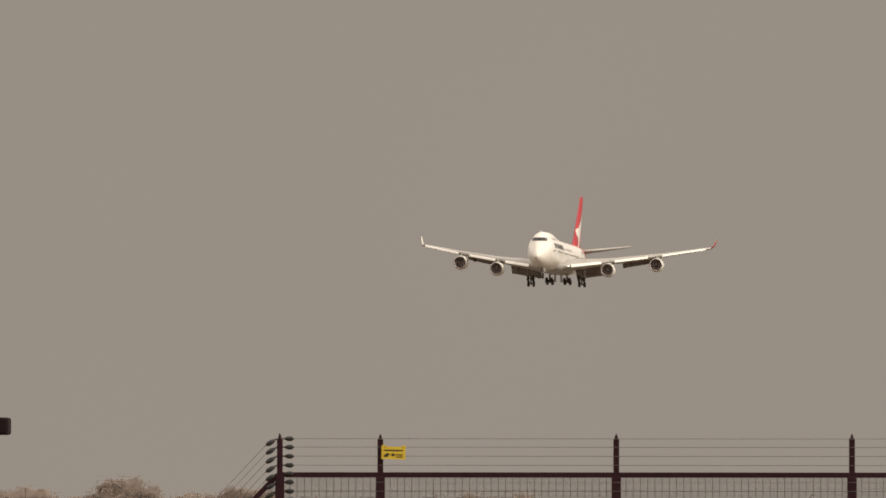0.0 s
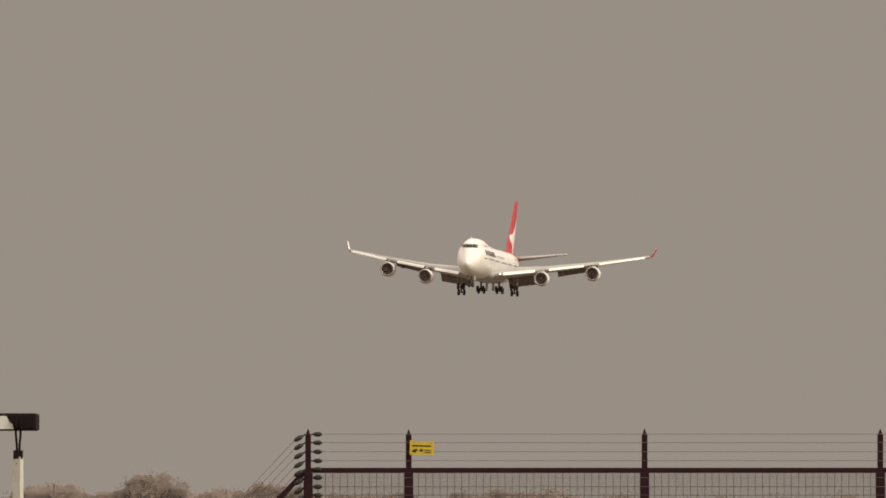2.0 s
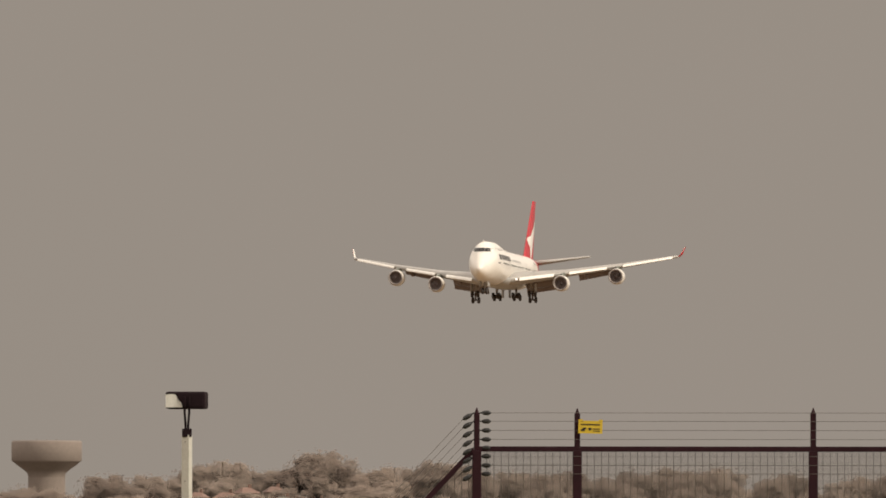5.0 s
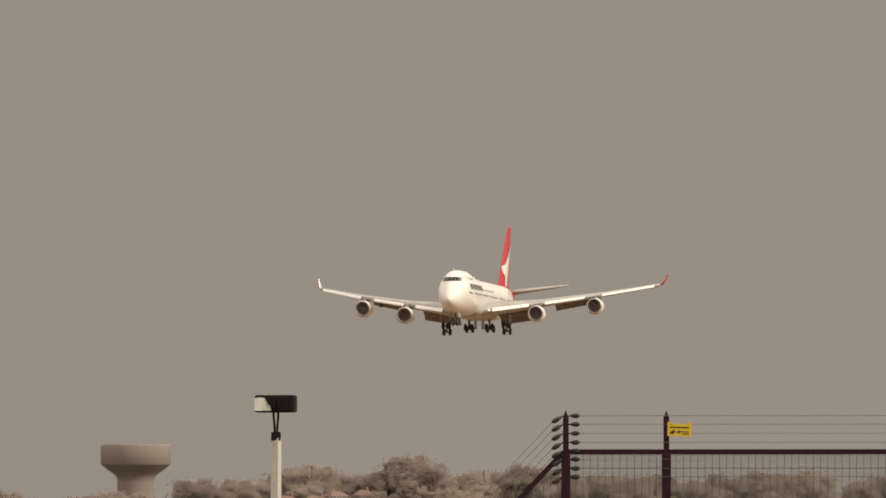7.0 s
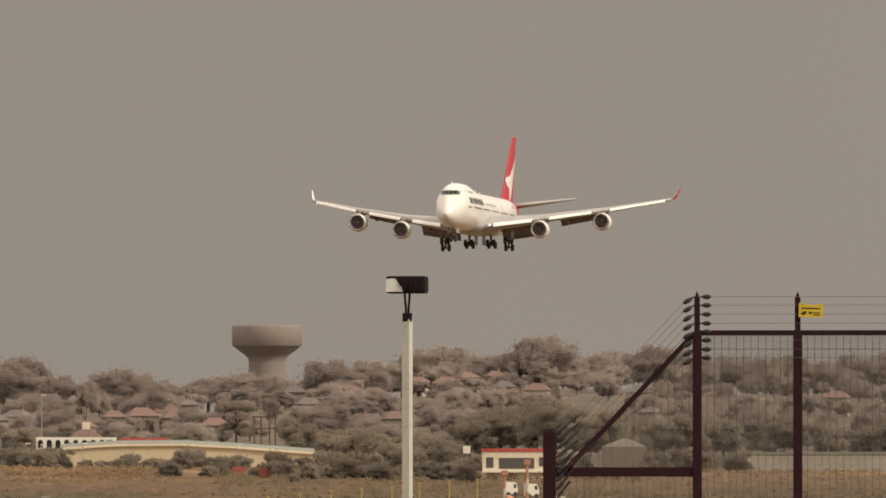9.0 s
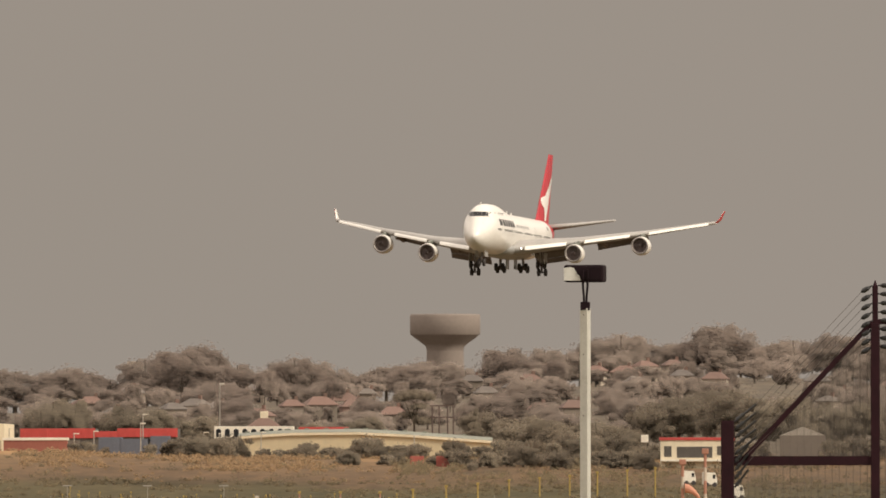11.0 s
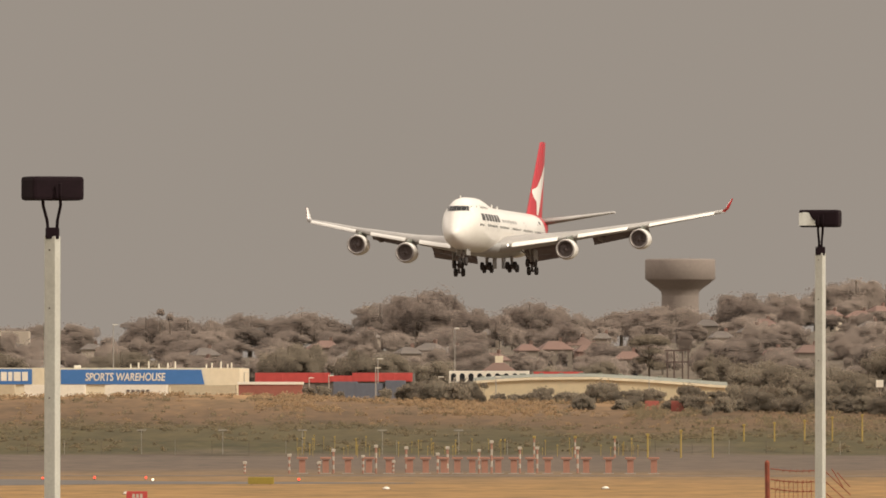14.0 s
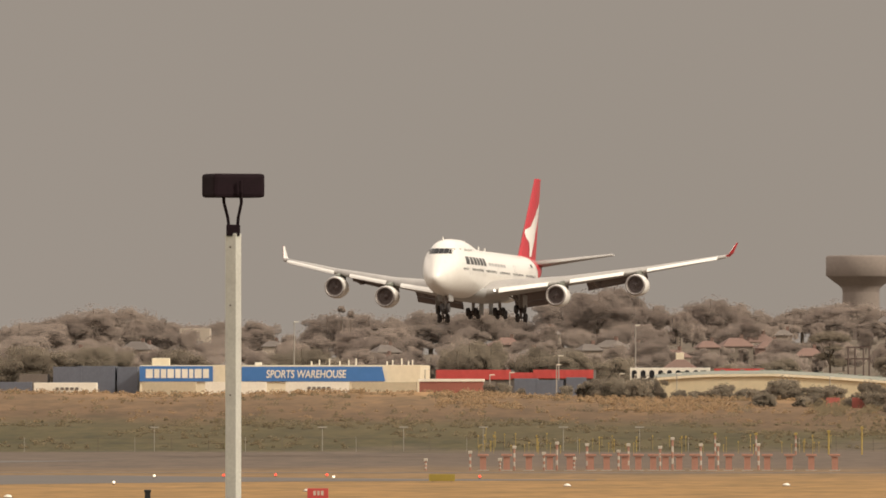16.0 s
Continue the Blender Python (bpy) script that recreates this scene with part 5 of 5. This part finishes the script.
def board(name, u0, u1, v0, v1, slope, material, label):
    bm = bmesh.new()
    a, b = D1 * (u0 - cx) / F, D1 * (u1 - cx) / F
    z0, z1 = h - D1 * (v1 + 60) / F, h - D1 * (v0 + 60) / F
    vs = [bm.verts.new((x, y, z)) for y in (-0.35, -0.08) for x, z in ((a, z0), (b + slope, z0), (b, z1), (a, z1))]
    for f in ((0, 1, 2, 3), (7, 6, 5, 4), (0, 4, 5, 1), (1, 5, 6, 2), (2, 6, 7, 3), (3, 7, 4, 0)):
        bm.faces.new([vs[i] for i in f])
    return part(name, bm, material, shop, label)


b1 = board("sign_board", -1526, -1396, -58, -31, 0.0, BLUE, "blue sign board")
b2 = board("sign_board", -1345, -1096, -57, -31, 0.6, BLUE, "long blue sign board")
u = -1515
for k, wd in enumerate((14, 11, 11, 13, 11, 12, 9, 14, 12)):
    bm = bmesh.new()
    a, b = D1 * (u - cx) / F, D1 * (u + wd - 1.6 - cx) / F
    zb, zt = h - D1 * (60 - 37) / F, h - D1 * (60 - 53) / F
    box(bm, a, b, -0.42, -0.36, zb, zt)
    part("name_block", bm, WHITE, b1, "white brand lettering shown as blocks")
    u += wd + 0.8
fc = bpy.data.curves.new("lettering", "FONT")
fc.body, fc.size, fc.extrude, fc.shear, fc.align_x, fc.offset = "SPORTS WAREHOUSE", 2.05, 0.03, 0.12, "CENTER", 0.035
tmp = bpy.data.objects.new("lettering", fc)
me = bpy.data.meshes.new_from_object(tmp)
me.materials.clear()
me.materials.append(WHITE)
xs = [v.co.x for v in me.vertices]
k = (142 * D1 / F) / (max(xs) - min(xs))
for v in me.vertices:
    v.co = Vector((v.co.x * k + D1 * (-1231 - cx) / F, -0.4 - v.co.z, v.co.y * 0.98 + h - D1 * (60 - 37.5) / F))
me.flip_normals()
under(new("lettering", me), b2, "white lettering reading SPORTS WAREHOUSE")
for k, u in enumerate((-1222, -1208, -1190, -1172, -1156, -1143, -1088, -1078, -1062, -1050, -1043)):
    bm = bmesh.new()
    x = D1 * (u - cx) / F
    rod(bm, (x, 2, h - 0.1), (x, 2, h + 0.7 + 0.25 * (k % 3)), 0.14, 0.14, 6)
    part("roof_vent", bm, WHITE, shop)
bm = bmesh.new()
x = D1 * (-1490 - cx) / F
rbox(bm, x - 1.6, x + 1.6, 2, 5, h - 0.1, h + 1.3, 0.1)
part("roof_plant", bm, CREAM, shop)
bm = bmesh.new()
x = D1 * (-1317 - cx) / F
rbox(bm, x - 0.6, x + 0.6, 2, 4, h - 0.1, h + 0.5, 0.1)
part("roof_plant", bm, WHITE, shop)

for u0, u1, v0, v1, m, lb in ((-1714, -1602, -29, -6, WHITE, "white shipping container with faded print"), (-1522, -1427, -30, -8, BEIGE, "beige corrugated shipping container"),
                              (-1410, -1302, -30, -8, WHITE, "white corrugated shipping container"), (-1267, -1155, -30, -7, WHITE, "white shipping container with faded print"),
                              (-1150, -1035, -30, -7, BEIGE, "grey-beige corrugated shipping container"), (-1030, -917, -31, -12, RED_BROWN, "red-brown shipping container with white edge"),
                              (-1790, -1718, -30, -8, DARK_BLUE, "dark blue shipping container")):
    ob, cw, ch = block("shipping_container", u0, u1, v0, v1, 2680, 2.6, m, lb, "container", "shipping containers", ribs=0.9, lid=WHITE if m == RED_BROWN else None)
    if "print" in lb:
        for k in range(5):
            bm = bmesh.new()
            box(bm, -1.8 + 0.9 * k, -1.2 + 0.9 * k, -0.12, -0.07, ch * 0.5, ch * 0.5 + 0.5)
            part("print_bar", bm, SLATE, ob, "faded print bar")
for u0, u1, v0, m in ((-1680, -1630, -57, DARK_BLUE), (-1636, -1570, -58, DARK_BLUE), (-1566, -1530, -57, DARK_BLUE), (-1740, -1690, -44, SLATE)):
    block("stacked_container", u0, u1, v0, -20, 2720, 8, m, "dull blue stacked shipping container", "container", "stacked containers", ribs=0.9)
for u0, u1, v0, v1 in ((-1000, -868, -51, -34), (-828, -722, -51, -36), (-868, -828, -46, -36), (-507, -420, -53, -42)):
    ob, sw, sh = block("red_shed", u0, u1, v0, v1, 2760, 20, SHED_WALL, "dark shed with a red sheet-metal fascia", "shed", "red sheds")
    band = 2760 * (v1 - v0) / F
    bm = bmesh.new()
    rbox(bm, -sw - 0.05, sw + 0.05, -0.3, -0.06, sh - band, sh + 0.05, 0.03)
    fascia = part("fascia", bm, RED_SHED, ob, "red ribbed fascia")
    for k in range(int(2 * sw / 1.4)):
        bm = bmesh.new()
        box(bm, -sw + 1.4 * k + 0.3, -sw + 1.4 * k + 0.9, -0.36, -0.3, sh - band + 0.1, sh)
        part("rib", bm, RED_SHED, fascia)
    for k in range(int(2 * sw / 4)):
        bm = bmesh.new()
        box(bm, -sw + 4 * k + 0.8, -sw + 4 * k + 3.2, -0.05, 0.02, 0.4, sh - band - 0.3)
        part("shed_door", bm, GLASS_DARK if k % 2 else SLATE, ob)
for u0, u1, v0 in ((-862, -820, -36), (-826, -775, -33), (-770, -735, -38)):
    block("parked_truck_body", u0, u1, v0, -14, 2715, 4, DARK_BLUE, "dark blue truck body in the yard", "truck", "trucks", ribs=0.9)

# long beige hall with pale eaves and green-grey roof
hall = empty("long_hall", pose(0, 2690, 6.0), "long beige hall with pale eaves and a green-grey roof", "hall")
q = 2690 / F
prof = [(-615, -33, -12), (-560, -37, -10), (-515, -39.5, -8), (-401, -40.5, -6), (-313, -36, -6), (-165, -25, -6)]
bm = bmesh.new()
skin(bm, [[Vector((u * q, y, 2.0 - v * q)) for y, v in ((0, va), (14, va), (14, 60), (0, 60))] for u, va, vb in prof])
part("wall", bm, OLIVE_CREAM, hall)
bm = bmesh.new()
skin(bm, [[Vector((u * q, y, 2.0 - v * q)) for y, v in ((-0.5, va - 4), (-0.5, va + 0.5), (0.0, va + 0.5), (0.0, va - 4))] for u, va, vb in prof])
part("eave_board", bm, CREAM, hall, "pale eaves board")
bm = bmesh.new()
skin(bm, [[Vector((u * q, y, 2.0 - v * q)) for y, v in ((-0.5, va - 4.2), (9, va - 10), (18, va - 4.2))] for u, va, vb in prof])
part("roof", bm, GREEN_ROOF, hall, "green-grey sheet roof")
for k in range(12):
    u = -600 + 35 * k
    va = float(np.interp(u, [p[0] for p in prof], [p[1] for p in prof]))
    bm = bmesh.new()
    rbox(bm, u * q - 0.4, u * q + 0.4, 8.5, 9.5, 2.0 - (va - 9) * q, 2.0 - (va - 12) * q, 0.06)
    part("ridge_vent", bm, GREEN_ROOF, hall)

# white arcade with rounded openings, and the hipped roof with a cupola
arc, aw, ah = block("white_arcade", -657, -517, -55, -42, 2780, 12, WHITE, "low white building with a row of arched openings", "building")
for k in range(9):
    bm = bmesh.new()
    x = -aw + (k + 0.5) * 2 * aw / 9
    bmesh.ops.create_circle(bm, cap_ends=True, segments=14, radius=0.5, matrix=pose(x, -0.03, ah - 0.95, 90, 0, 0))
    box(bm, x - 0.48, x + 0.48, -0.04, -0.01, ah - 2.0, ah - 0.95)
    part("arch", bm, GLASS_DARK, arc, "dark arched opening")
cup = empty("cupola_hall", pose(2820 * -569 / F, 2820, ground_z(-60, 2820)), "hipped brown roof with a cream cupola", "building")
z = EYE + 2820 * 53 / F - ground_z(-60, 2820)
bm = bmesh.new()
box(bm, -3.2, 3.2, 0, 6, -0.5, z)
part("wall", bm, BRICK_WALL, cup)
bm = bmesh.new()
skin(bm, [[Vector((x * s, 3 + y * s, z + t)) for x, y in ((-3.6, -3.4), (3.6, -3.4), (3.6, 3.4), (-3.6, 3.4))] for s, t in ((1, 0), (0.28, 1.8))])
roof = part("roof", bm, TERRACOTTA, cup)
bm = bmesh.new()
rbox(bm, -0.75, 0.75, 2.2, 3.8, z + 1.6, z + 3.1, 0.05)
part("cupola", bm, CREAM, roof, "cream cupola")

# two red sheets in the scrub, red-roofed office, vehicles
for u0, u1 in ((-310, -286), (-264, -240)):
    block("red_panel_hut", u0, u1, -2, 15, 2560, 2.4, HUT_RED, "small red hut among bushes", "hut", "red huts")
off, ow, oh = block("office", 133, 262, -30, -2, 2560, 9, CREAM, "cream two-storey office with a flat red roof", "office", lid=RED_SHED)
for x0, x1, z0, z1 in ((-0.55, 0.42, 0.42, 0.78), (0.55, 0.9, 0.5, 0.8), (-0.9, -0.7, 0.45, 0.8)):
    bm = bmesh.new()
    box(bm, x0 * ow, x1 * ow, -0.05, 0.02, z0 * oh, z1 * oh)
    part("window", bm, GLASS_GREY, off, "dark strip window")
bm = bmesh.new()
box(bm, -ow, ow, -1.2, 0, oh * 0.3, oh * 0.36)
part("balcony", bm, WHITE, off)
bx, by = 2600 * 105 / F, 2600
bz = EYE + 2600 * 26 / F - ground_z(bx, by)
sb = empty("pole_box", pose(bx, by, ground_z(bx, by)), "white equipment box on a thin pole", "equipment box")
bm = bmesh.new()
rod(bm, (0, 0.2, -0.3), (0, 0.2, bz + 0.2), 0.07, 0.07, 6)
part("pole", bm, DARK_METAL, sb)
bm = bmesh.new()
rbox(bm, -0.65, 0.65, -0.4, 0.1, bz, bz + 1.3, 0.05)
part("box", bm, WHITE, sb)


def van(u, v, d, wd, label):
    x = d * u / F
    z = ground_z(x, d)
    ob = empty("van", pose(x, d, z + 0.1, 0, 0, 12), label, "van", "parked vans")
    bm = bmesh.new()
    skin(bm, [[Vector((x, y, z)) for x, z in ((-wd, 0.4), (wd, 0.4), (wd, 1.2), (wd * 0.7, 2.3), (-wd, 2.4))] for y in (0, 1.9)])
    part("body", bm, WHITE, ob)
    bm = bmesh.new()
    box(bm, wd * 0.3, wd * 0.72, -0.02, 1.92, 1.35, 2.0)
    part("window", bm, GLASS_DARK, ob)
    for x in (-wd * 0.6, wd * 0.6):
        bm = bmesh.new()
        rod(bm, (x, -0.05, 0.35), (x, 0.25, 0.35), 0.38, 0.38, 12)
        part("wheel", bm, TYRE, ob)


for u, v, d, wd in ((185, 18, 2420, 1.0), (222, 22, 2400, 1.05), (270, 45, 2300, 1.0)):
    van(u, v, d, wd, "white van parked on the slope")
# pale hall and long roof behind the mesh
hl, hw, hh = block("gabled_shed", 345, 425, -38, -20, 2750, 12, SLATE, "pale grey gabled shed", "shed")
bm = bmesh.new()
skin(bm, [[Vector((x, y, z)) for x, z in ((-hw, hh), (0, hh + 1.6), (hw, hh))] for y in (0, 12)])
part("gable_roof", bm, CONCRETE, hl)
block("low_long_shed", 600, 860, -24, -8, 2720, 14, CONCRETE, "long low grey shed", "shed", lid=GREEN_ROOF)
block("low_long_shed", 900, 1180, -22, -8, 2730, 14, BEIGE, "long low beige shed", "shed", lid=SLATE)

# yard lamp standards and poles: bearing, drop of the top, distance
for u, v, d in ((-905, -42, 2690), (-870, -46, 2690), (-787, -60, 2690), (-1020, -52, 2705), (-675, -44, 2685), (-574, -44, 2680), (-648, -42, 2680), (-783, -76, 2720), (-1252, -136, 2950), (-647, -130, 2930), (-303, -38, 2660)):
    x = d * u / F
    z = ground_z(x, d)
    h = EYE - d * v / F - z
    ob = empty("yard_lamp", pose(x, d, z), "slim grey yard lamp standard", "lamp post", "yard lamps")
    bm = bmesh.new()
    rod(bm, (0, 0, -0.3), (0, 0, h), 0.14, 0.09, 7)
    part("mast", bm, CONCRETE, ob)
    bm = bmesh.new()
    rbox(bm, -0.1, 0.9, -0.15, 0.15, h - 0.05, h + 0.12, 0.04)
    part("lantern", bm, WHITE, ob)

# steel gantry beside the umbrella tree
gx = 2800 * -253 / F
gz = ground_z(gx, 2800)
gt = EYE + 2800 * 92 / F - gz
gan = empty("steel_gantry", pose(gx, 2800, gz), "dark steel billboard gantry among trees", "gantry")
for x in (-1.9, -0.6, 1.0, 2.1):
    bm = bmesh.new()
    rod(bm, (x, 0, -0.5), (x, 0, gt), 0.17, 0.17, 6)
    part("column", bm, DARK_METAL, gan)
for z in (gt - 0.1, gt - 2.3):
    bm = bmesh.new()
    box(bm, -2.4, 2.4, -0.12, 0.12, z - 0.14, z + 0.14)
    part("crossbeam", bm, DARK_METAL, gan)

block("ridge_building", -811, -783, -170, -140, 4385, 8, HOUSE_PALE, "pale flat-roofed building on the ridge", "building")
block("ridge_building", -1455, -1402, -125, -108, 3700, 8, HOUSE_PALE, "long pale flat-roofed building on the ridge", "building")
# ---- water tower ----
tx, td = 4390 * -248 / F, 4390
tg = ground_z(tx, td)
tt = EYE + td * 253 / F - tg
tw = empty("water_tower", pose(tx, td, tg), "large grey-brown concrete mushroom water tower on the ridge", "water tower")
up = pose(0, 0, 0, 90, 0, 0)
bm = bmesh.new()
lathe(bm, [(tt - 0.0, 0.05), (tt - 0.0, 10.2), (tt - 0.5, 10.5), (tt - 5.9, 10.5), (tt - 6.3, 10.1)], 40, up)
drum = part("tank", bm, TOWER, tw, "wide drum tank", True)
bm = bmesh.new()
lathe(bm, [(tt - 6.2, 10.1), (tt - 7.4, 8.7), (tt - 8.8, 6.7), (tt - 9.8, 5.7), (tt - 11, 5.5)], 40, up)
part("flared_neck", bm, TOWER, tw, smooth=True)
bm = bmesh.new()
lathe(bm, [(tt - 10.8, 5.5), (-1, 5.9)], 32, up)
part("shaft", bm, TOWER, tw, smooth=True)
for k in range(3):
    bm = bmesh.new()
    rod(bm, (3 * k - 3, 0, tt), (3 * k - 3, 0, tt + 0.6), 0.1, 0.1, 6)
    part("roof_vent", bm, TOWER, drum)


# ---- houses on the hillside ----
def house(x, y, w, dpt, hgt, roof_mat, wall_mat, turn, label, z=None):
    g = ground_z(x, y) - 0.4 if z is None else z
    ob = empty("house", pose(x, y, g, 0, 0, turn), label, "house", "houses on the hill")
    bm = bmesh.new()
    box(bm, -w, w, -dpt, dpt, 0, hgt)
    wall = part("wall", bm, wall_mat, ob)
    bm = bmesh.new()
    skin(bm, [[Vector((a * sx, b * sy, hgt + t)) for a, b in ((-1, -1), (1, -1), (1, 1), (-1, 1))] for sx, sy, t in ((w + 0.4, dpt + 0.4, -0.05), (w + 0.4, dpt + 0.4, 0.12), (w * 0.45, 0.12, w * 0.42 + 0.6))])
    part("roof", bm, roof_mat, ob)
    n = max(2, int(w / 1.6))
    for k in range(n):
        for fl in range(max(1, int(hgt / 2.9))):
            bm = bmesh.new()
            xx = -w + (k + 0.5) * 2 * w / n
            box(bm, xx - 0.55, xx + 0.55, -dpt - 0.04, -dpt + 0.02, 0.9 + 2.9 * fl, 2.2 + 2.9 * fl)
            part("window", bm, GLASS_DARK, ob)
    bm = bmesh.new()
    box(bm, w * 0.3, w * 0.3 + 0.7, -0.3, 0.4, hgt + 0.4, hgt + w * 0.42 + 1.4)
    part("chimney", bm, BRICK_WALL, ob)


rh = random.Random(5)
gardens = []
# bearing, drop of the eaves, distance, half width, roof, wall, height
for u, v, d, w, r, wl_, hg in ((-175, -150, 3700, 4.5, SLATE, HOUSE_PALE, 5), (-120, -152, 3750, 5, SLATE, HOUSE_PALE, 4), (70, -172, 3900, 5, TERRACOTTA, RENDERED, 5), (105, -185, 4000, 4, TERRACOTTA, HOUSE_PALE, 5),
                               (155, -190, 4050, 4, TERRACOTTA, RENDERED, 6), (90, -150, 3700, 4.5, SLATE, HOUSE_PALE, 6), (-430, -140, 3650, 6, TERRACOTTA, HOUSE_PALE, 4), (-470, -128, 3550, 6, TERRACOTTA, RENDERED, 4), (-410, -125, 3500, 5, TERRACOTTA, BRICK_WALL, 4),
                               (-650, -115, 3500, 4, SLATE, RENDERED, 7), (-690, -125, 3550, 5, SLATE, RENDERED, 8), (-730, -108, 3450, 4, SLATE, RENDERED, 7), (-660, -138, 3650, 4, SLATE, HOUSE_PALE, 6),
                               (-875, -133, 3650, 5, TERRACOTTA, RENDERED, 4), (-800, -160, 4000, 5, SLATE, HOUSE_PALE, 5), (-1430, -122, 3700, 7, SLATE, HOUSE_PALE, 3), (-1290, -132, 3900, 4, SLATE, HOUSE_PALE, 4), (-1360, -90, 3100, 4, SLATE, RENDERED, 4),
                               (-340, -110, 3350, 5, TERRACOTTA, RENDERED, 4), (-20, -120, 3350, 5, TERRACOTTA, RENDERED, 4),
                               (230, -160, 3700, 5, TERRACOTTA, HOUSE_PALE, 4), (410, -158, 3700, 5, SLATE, HOUSE_PALE, 4), (450, -135, 3500, 5, TERRACOTTA, RENDERED, 4),
                               (-1090, -128, 3600, 5, SLATE, RENDERED, 4), (-1530, -125, 3650, 6, SLATE, HOUSE_PALE, 4), (-1640, -118, 3500, 5, TERRACOTTA, RENDERED, 4), (-1730, -118, 3500, 5, SLATE, RENDERED, 4),
                               (540, -150, 3650, 5, TERRACOTTA, RENDERED, 4), (760, -150, 3650, 5, TERRACOTTA, HOUSE_PALE, 4), (-100, -160, 3950, 5, TERRACOTTA, RENDERED, 4), (-200, -170, 4100, 5, SLATE, RENDERED, 7)):
    p = spot(u, v, d)
    g = ground_z(p.x, d)
    for k in (-1, 1):
        ty = d - rh.uniform(8, 16)
        gardens.append(("far%d" % rh.randrange(6), p.x + k * rh.uniform(1.6, 3.6), ty, ground_z(p.x, ty) - 0.4, rh.uniform(0.36, 0.5), rh.uniform(0, 6.28)))
    house(p.x, d, w * 0.6, 3.2, min(5.0, max(hg * 0.8, p.z - ground_z(p.x, d) + 0.4)), r, wl_, rh.uniform(-25, 25), "small house with %s roof among hillside trees" % ("a red tiled" if r == TERRACOTTA else "a grey"))

for k in range(16):
    d = rh.uniform(3250, 4100)
    x = d * rh.uniform(-1700, 900) / F
    red = rh.random() < 0.55
    gardens.append(("far%d" % rh.randrange(6), x + rh.uniform(-2, 2), d - 9, ground_z(x, d - 9) - 0.4, rh.uniform(0.36, 0.5), rh.uniform(0, 6.28)))
    house(x, d, rh.uniform(1.8, 2.8), 2.8, rh.uniform(4.0, 5.5), TERRACOTTA if red else SLATE, rh.choice((HOUSE_PALE, RENDERED)), rh.uniform(-30, 30), "small house with %s roof among hillside trees" % ("a red tiled" if red else "a grey"))

woods("garden_trees", gardens, "hazy olive garden trees before the hillside houses")

# ---- flight ----
FLIGHT = [  # seconds, x, y, z, bank in degrees
    (0, 122.02, 3159.2, 82.71, -0.87),
    (0.5, 115.82, 3124.0, 81.37, -1.25),
    (1, 109.35, 3088.7, 80.03, -1.36),
    (1.5, 103.25, 3053.4, 78.45, -1.33),
    (2, 96.73, 3018.1, 76.82, -1.50),
    (2.5, 90.94, 2982.8, 75.22, -1.01),
    (3, 84.60, 2947.6, 73.34, -0.25),
    (3.5, 78.80, 2912.3, 71.80, 0.15),
    (4, 72.64, 2877.0, 70.21, 0.37),
    (6.5, 42.84, 2700.6, 61.09, -0.01),
    (7, 36.55, 2665.3, 58.92, 0.45),
    (7.5, 30.63, 2630.0, 56.81, 0.15),
    (8, 24.34, 2594.8, 54.59, -0.14),
    (8.5, 18.49, 2559.5, 52.41, 0.05),
    (9, 12.18, 2524.2, 50.45, 0.04),
    (9.5, 6.25, 2488.9, 48.50, -0.57),
    (12, -24.38, 2312.5, 38.99, -0.64),
    (12.5, -30.19, 2277.2, 37.31, -1.24),
    (13, -36.36, 2242.0, 35.51, -0.86),
    (13.5, -41.87, 2206.7, 33.76, 0.42),
    (14, -47.91, 2171.4, 31.85, 1.08),
    (14.5, -53.55, 2136.1, 29.90, 1.21),
    (15, -59.65, 2100.8, 27.77, 0.97),
    (15.5, -65.32, 2065.6, 25.85, 0.71),
    (16, -71.60, 2030.3, 23.76, 0.30),
]

def motions():
    walk(airliner, [(t, pose(x, y, z - 0.2, 1.0, bank, 169.8)) for t, x, y, z, bank in FLIGHT])


motions()
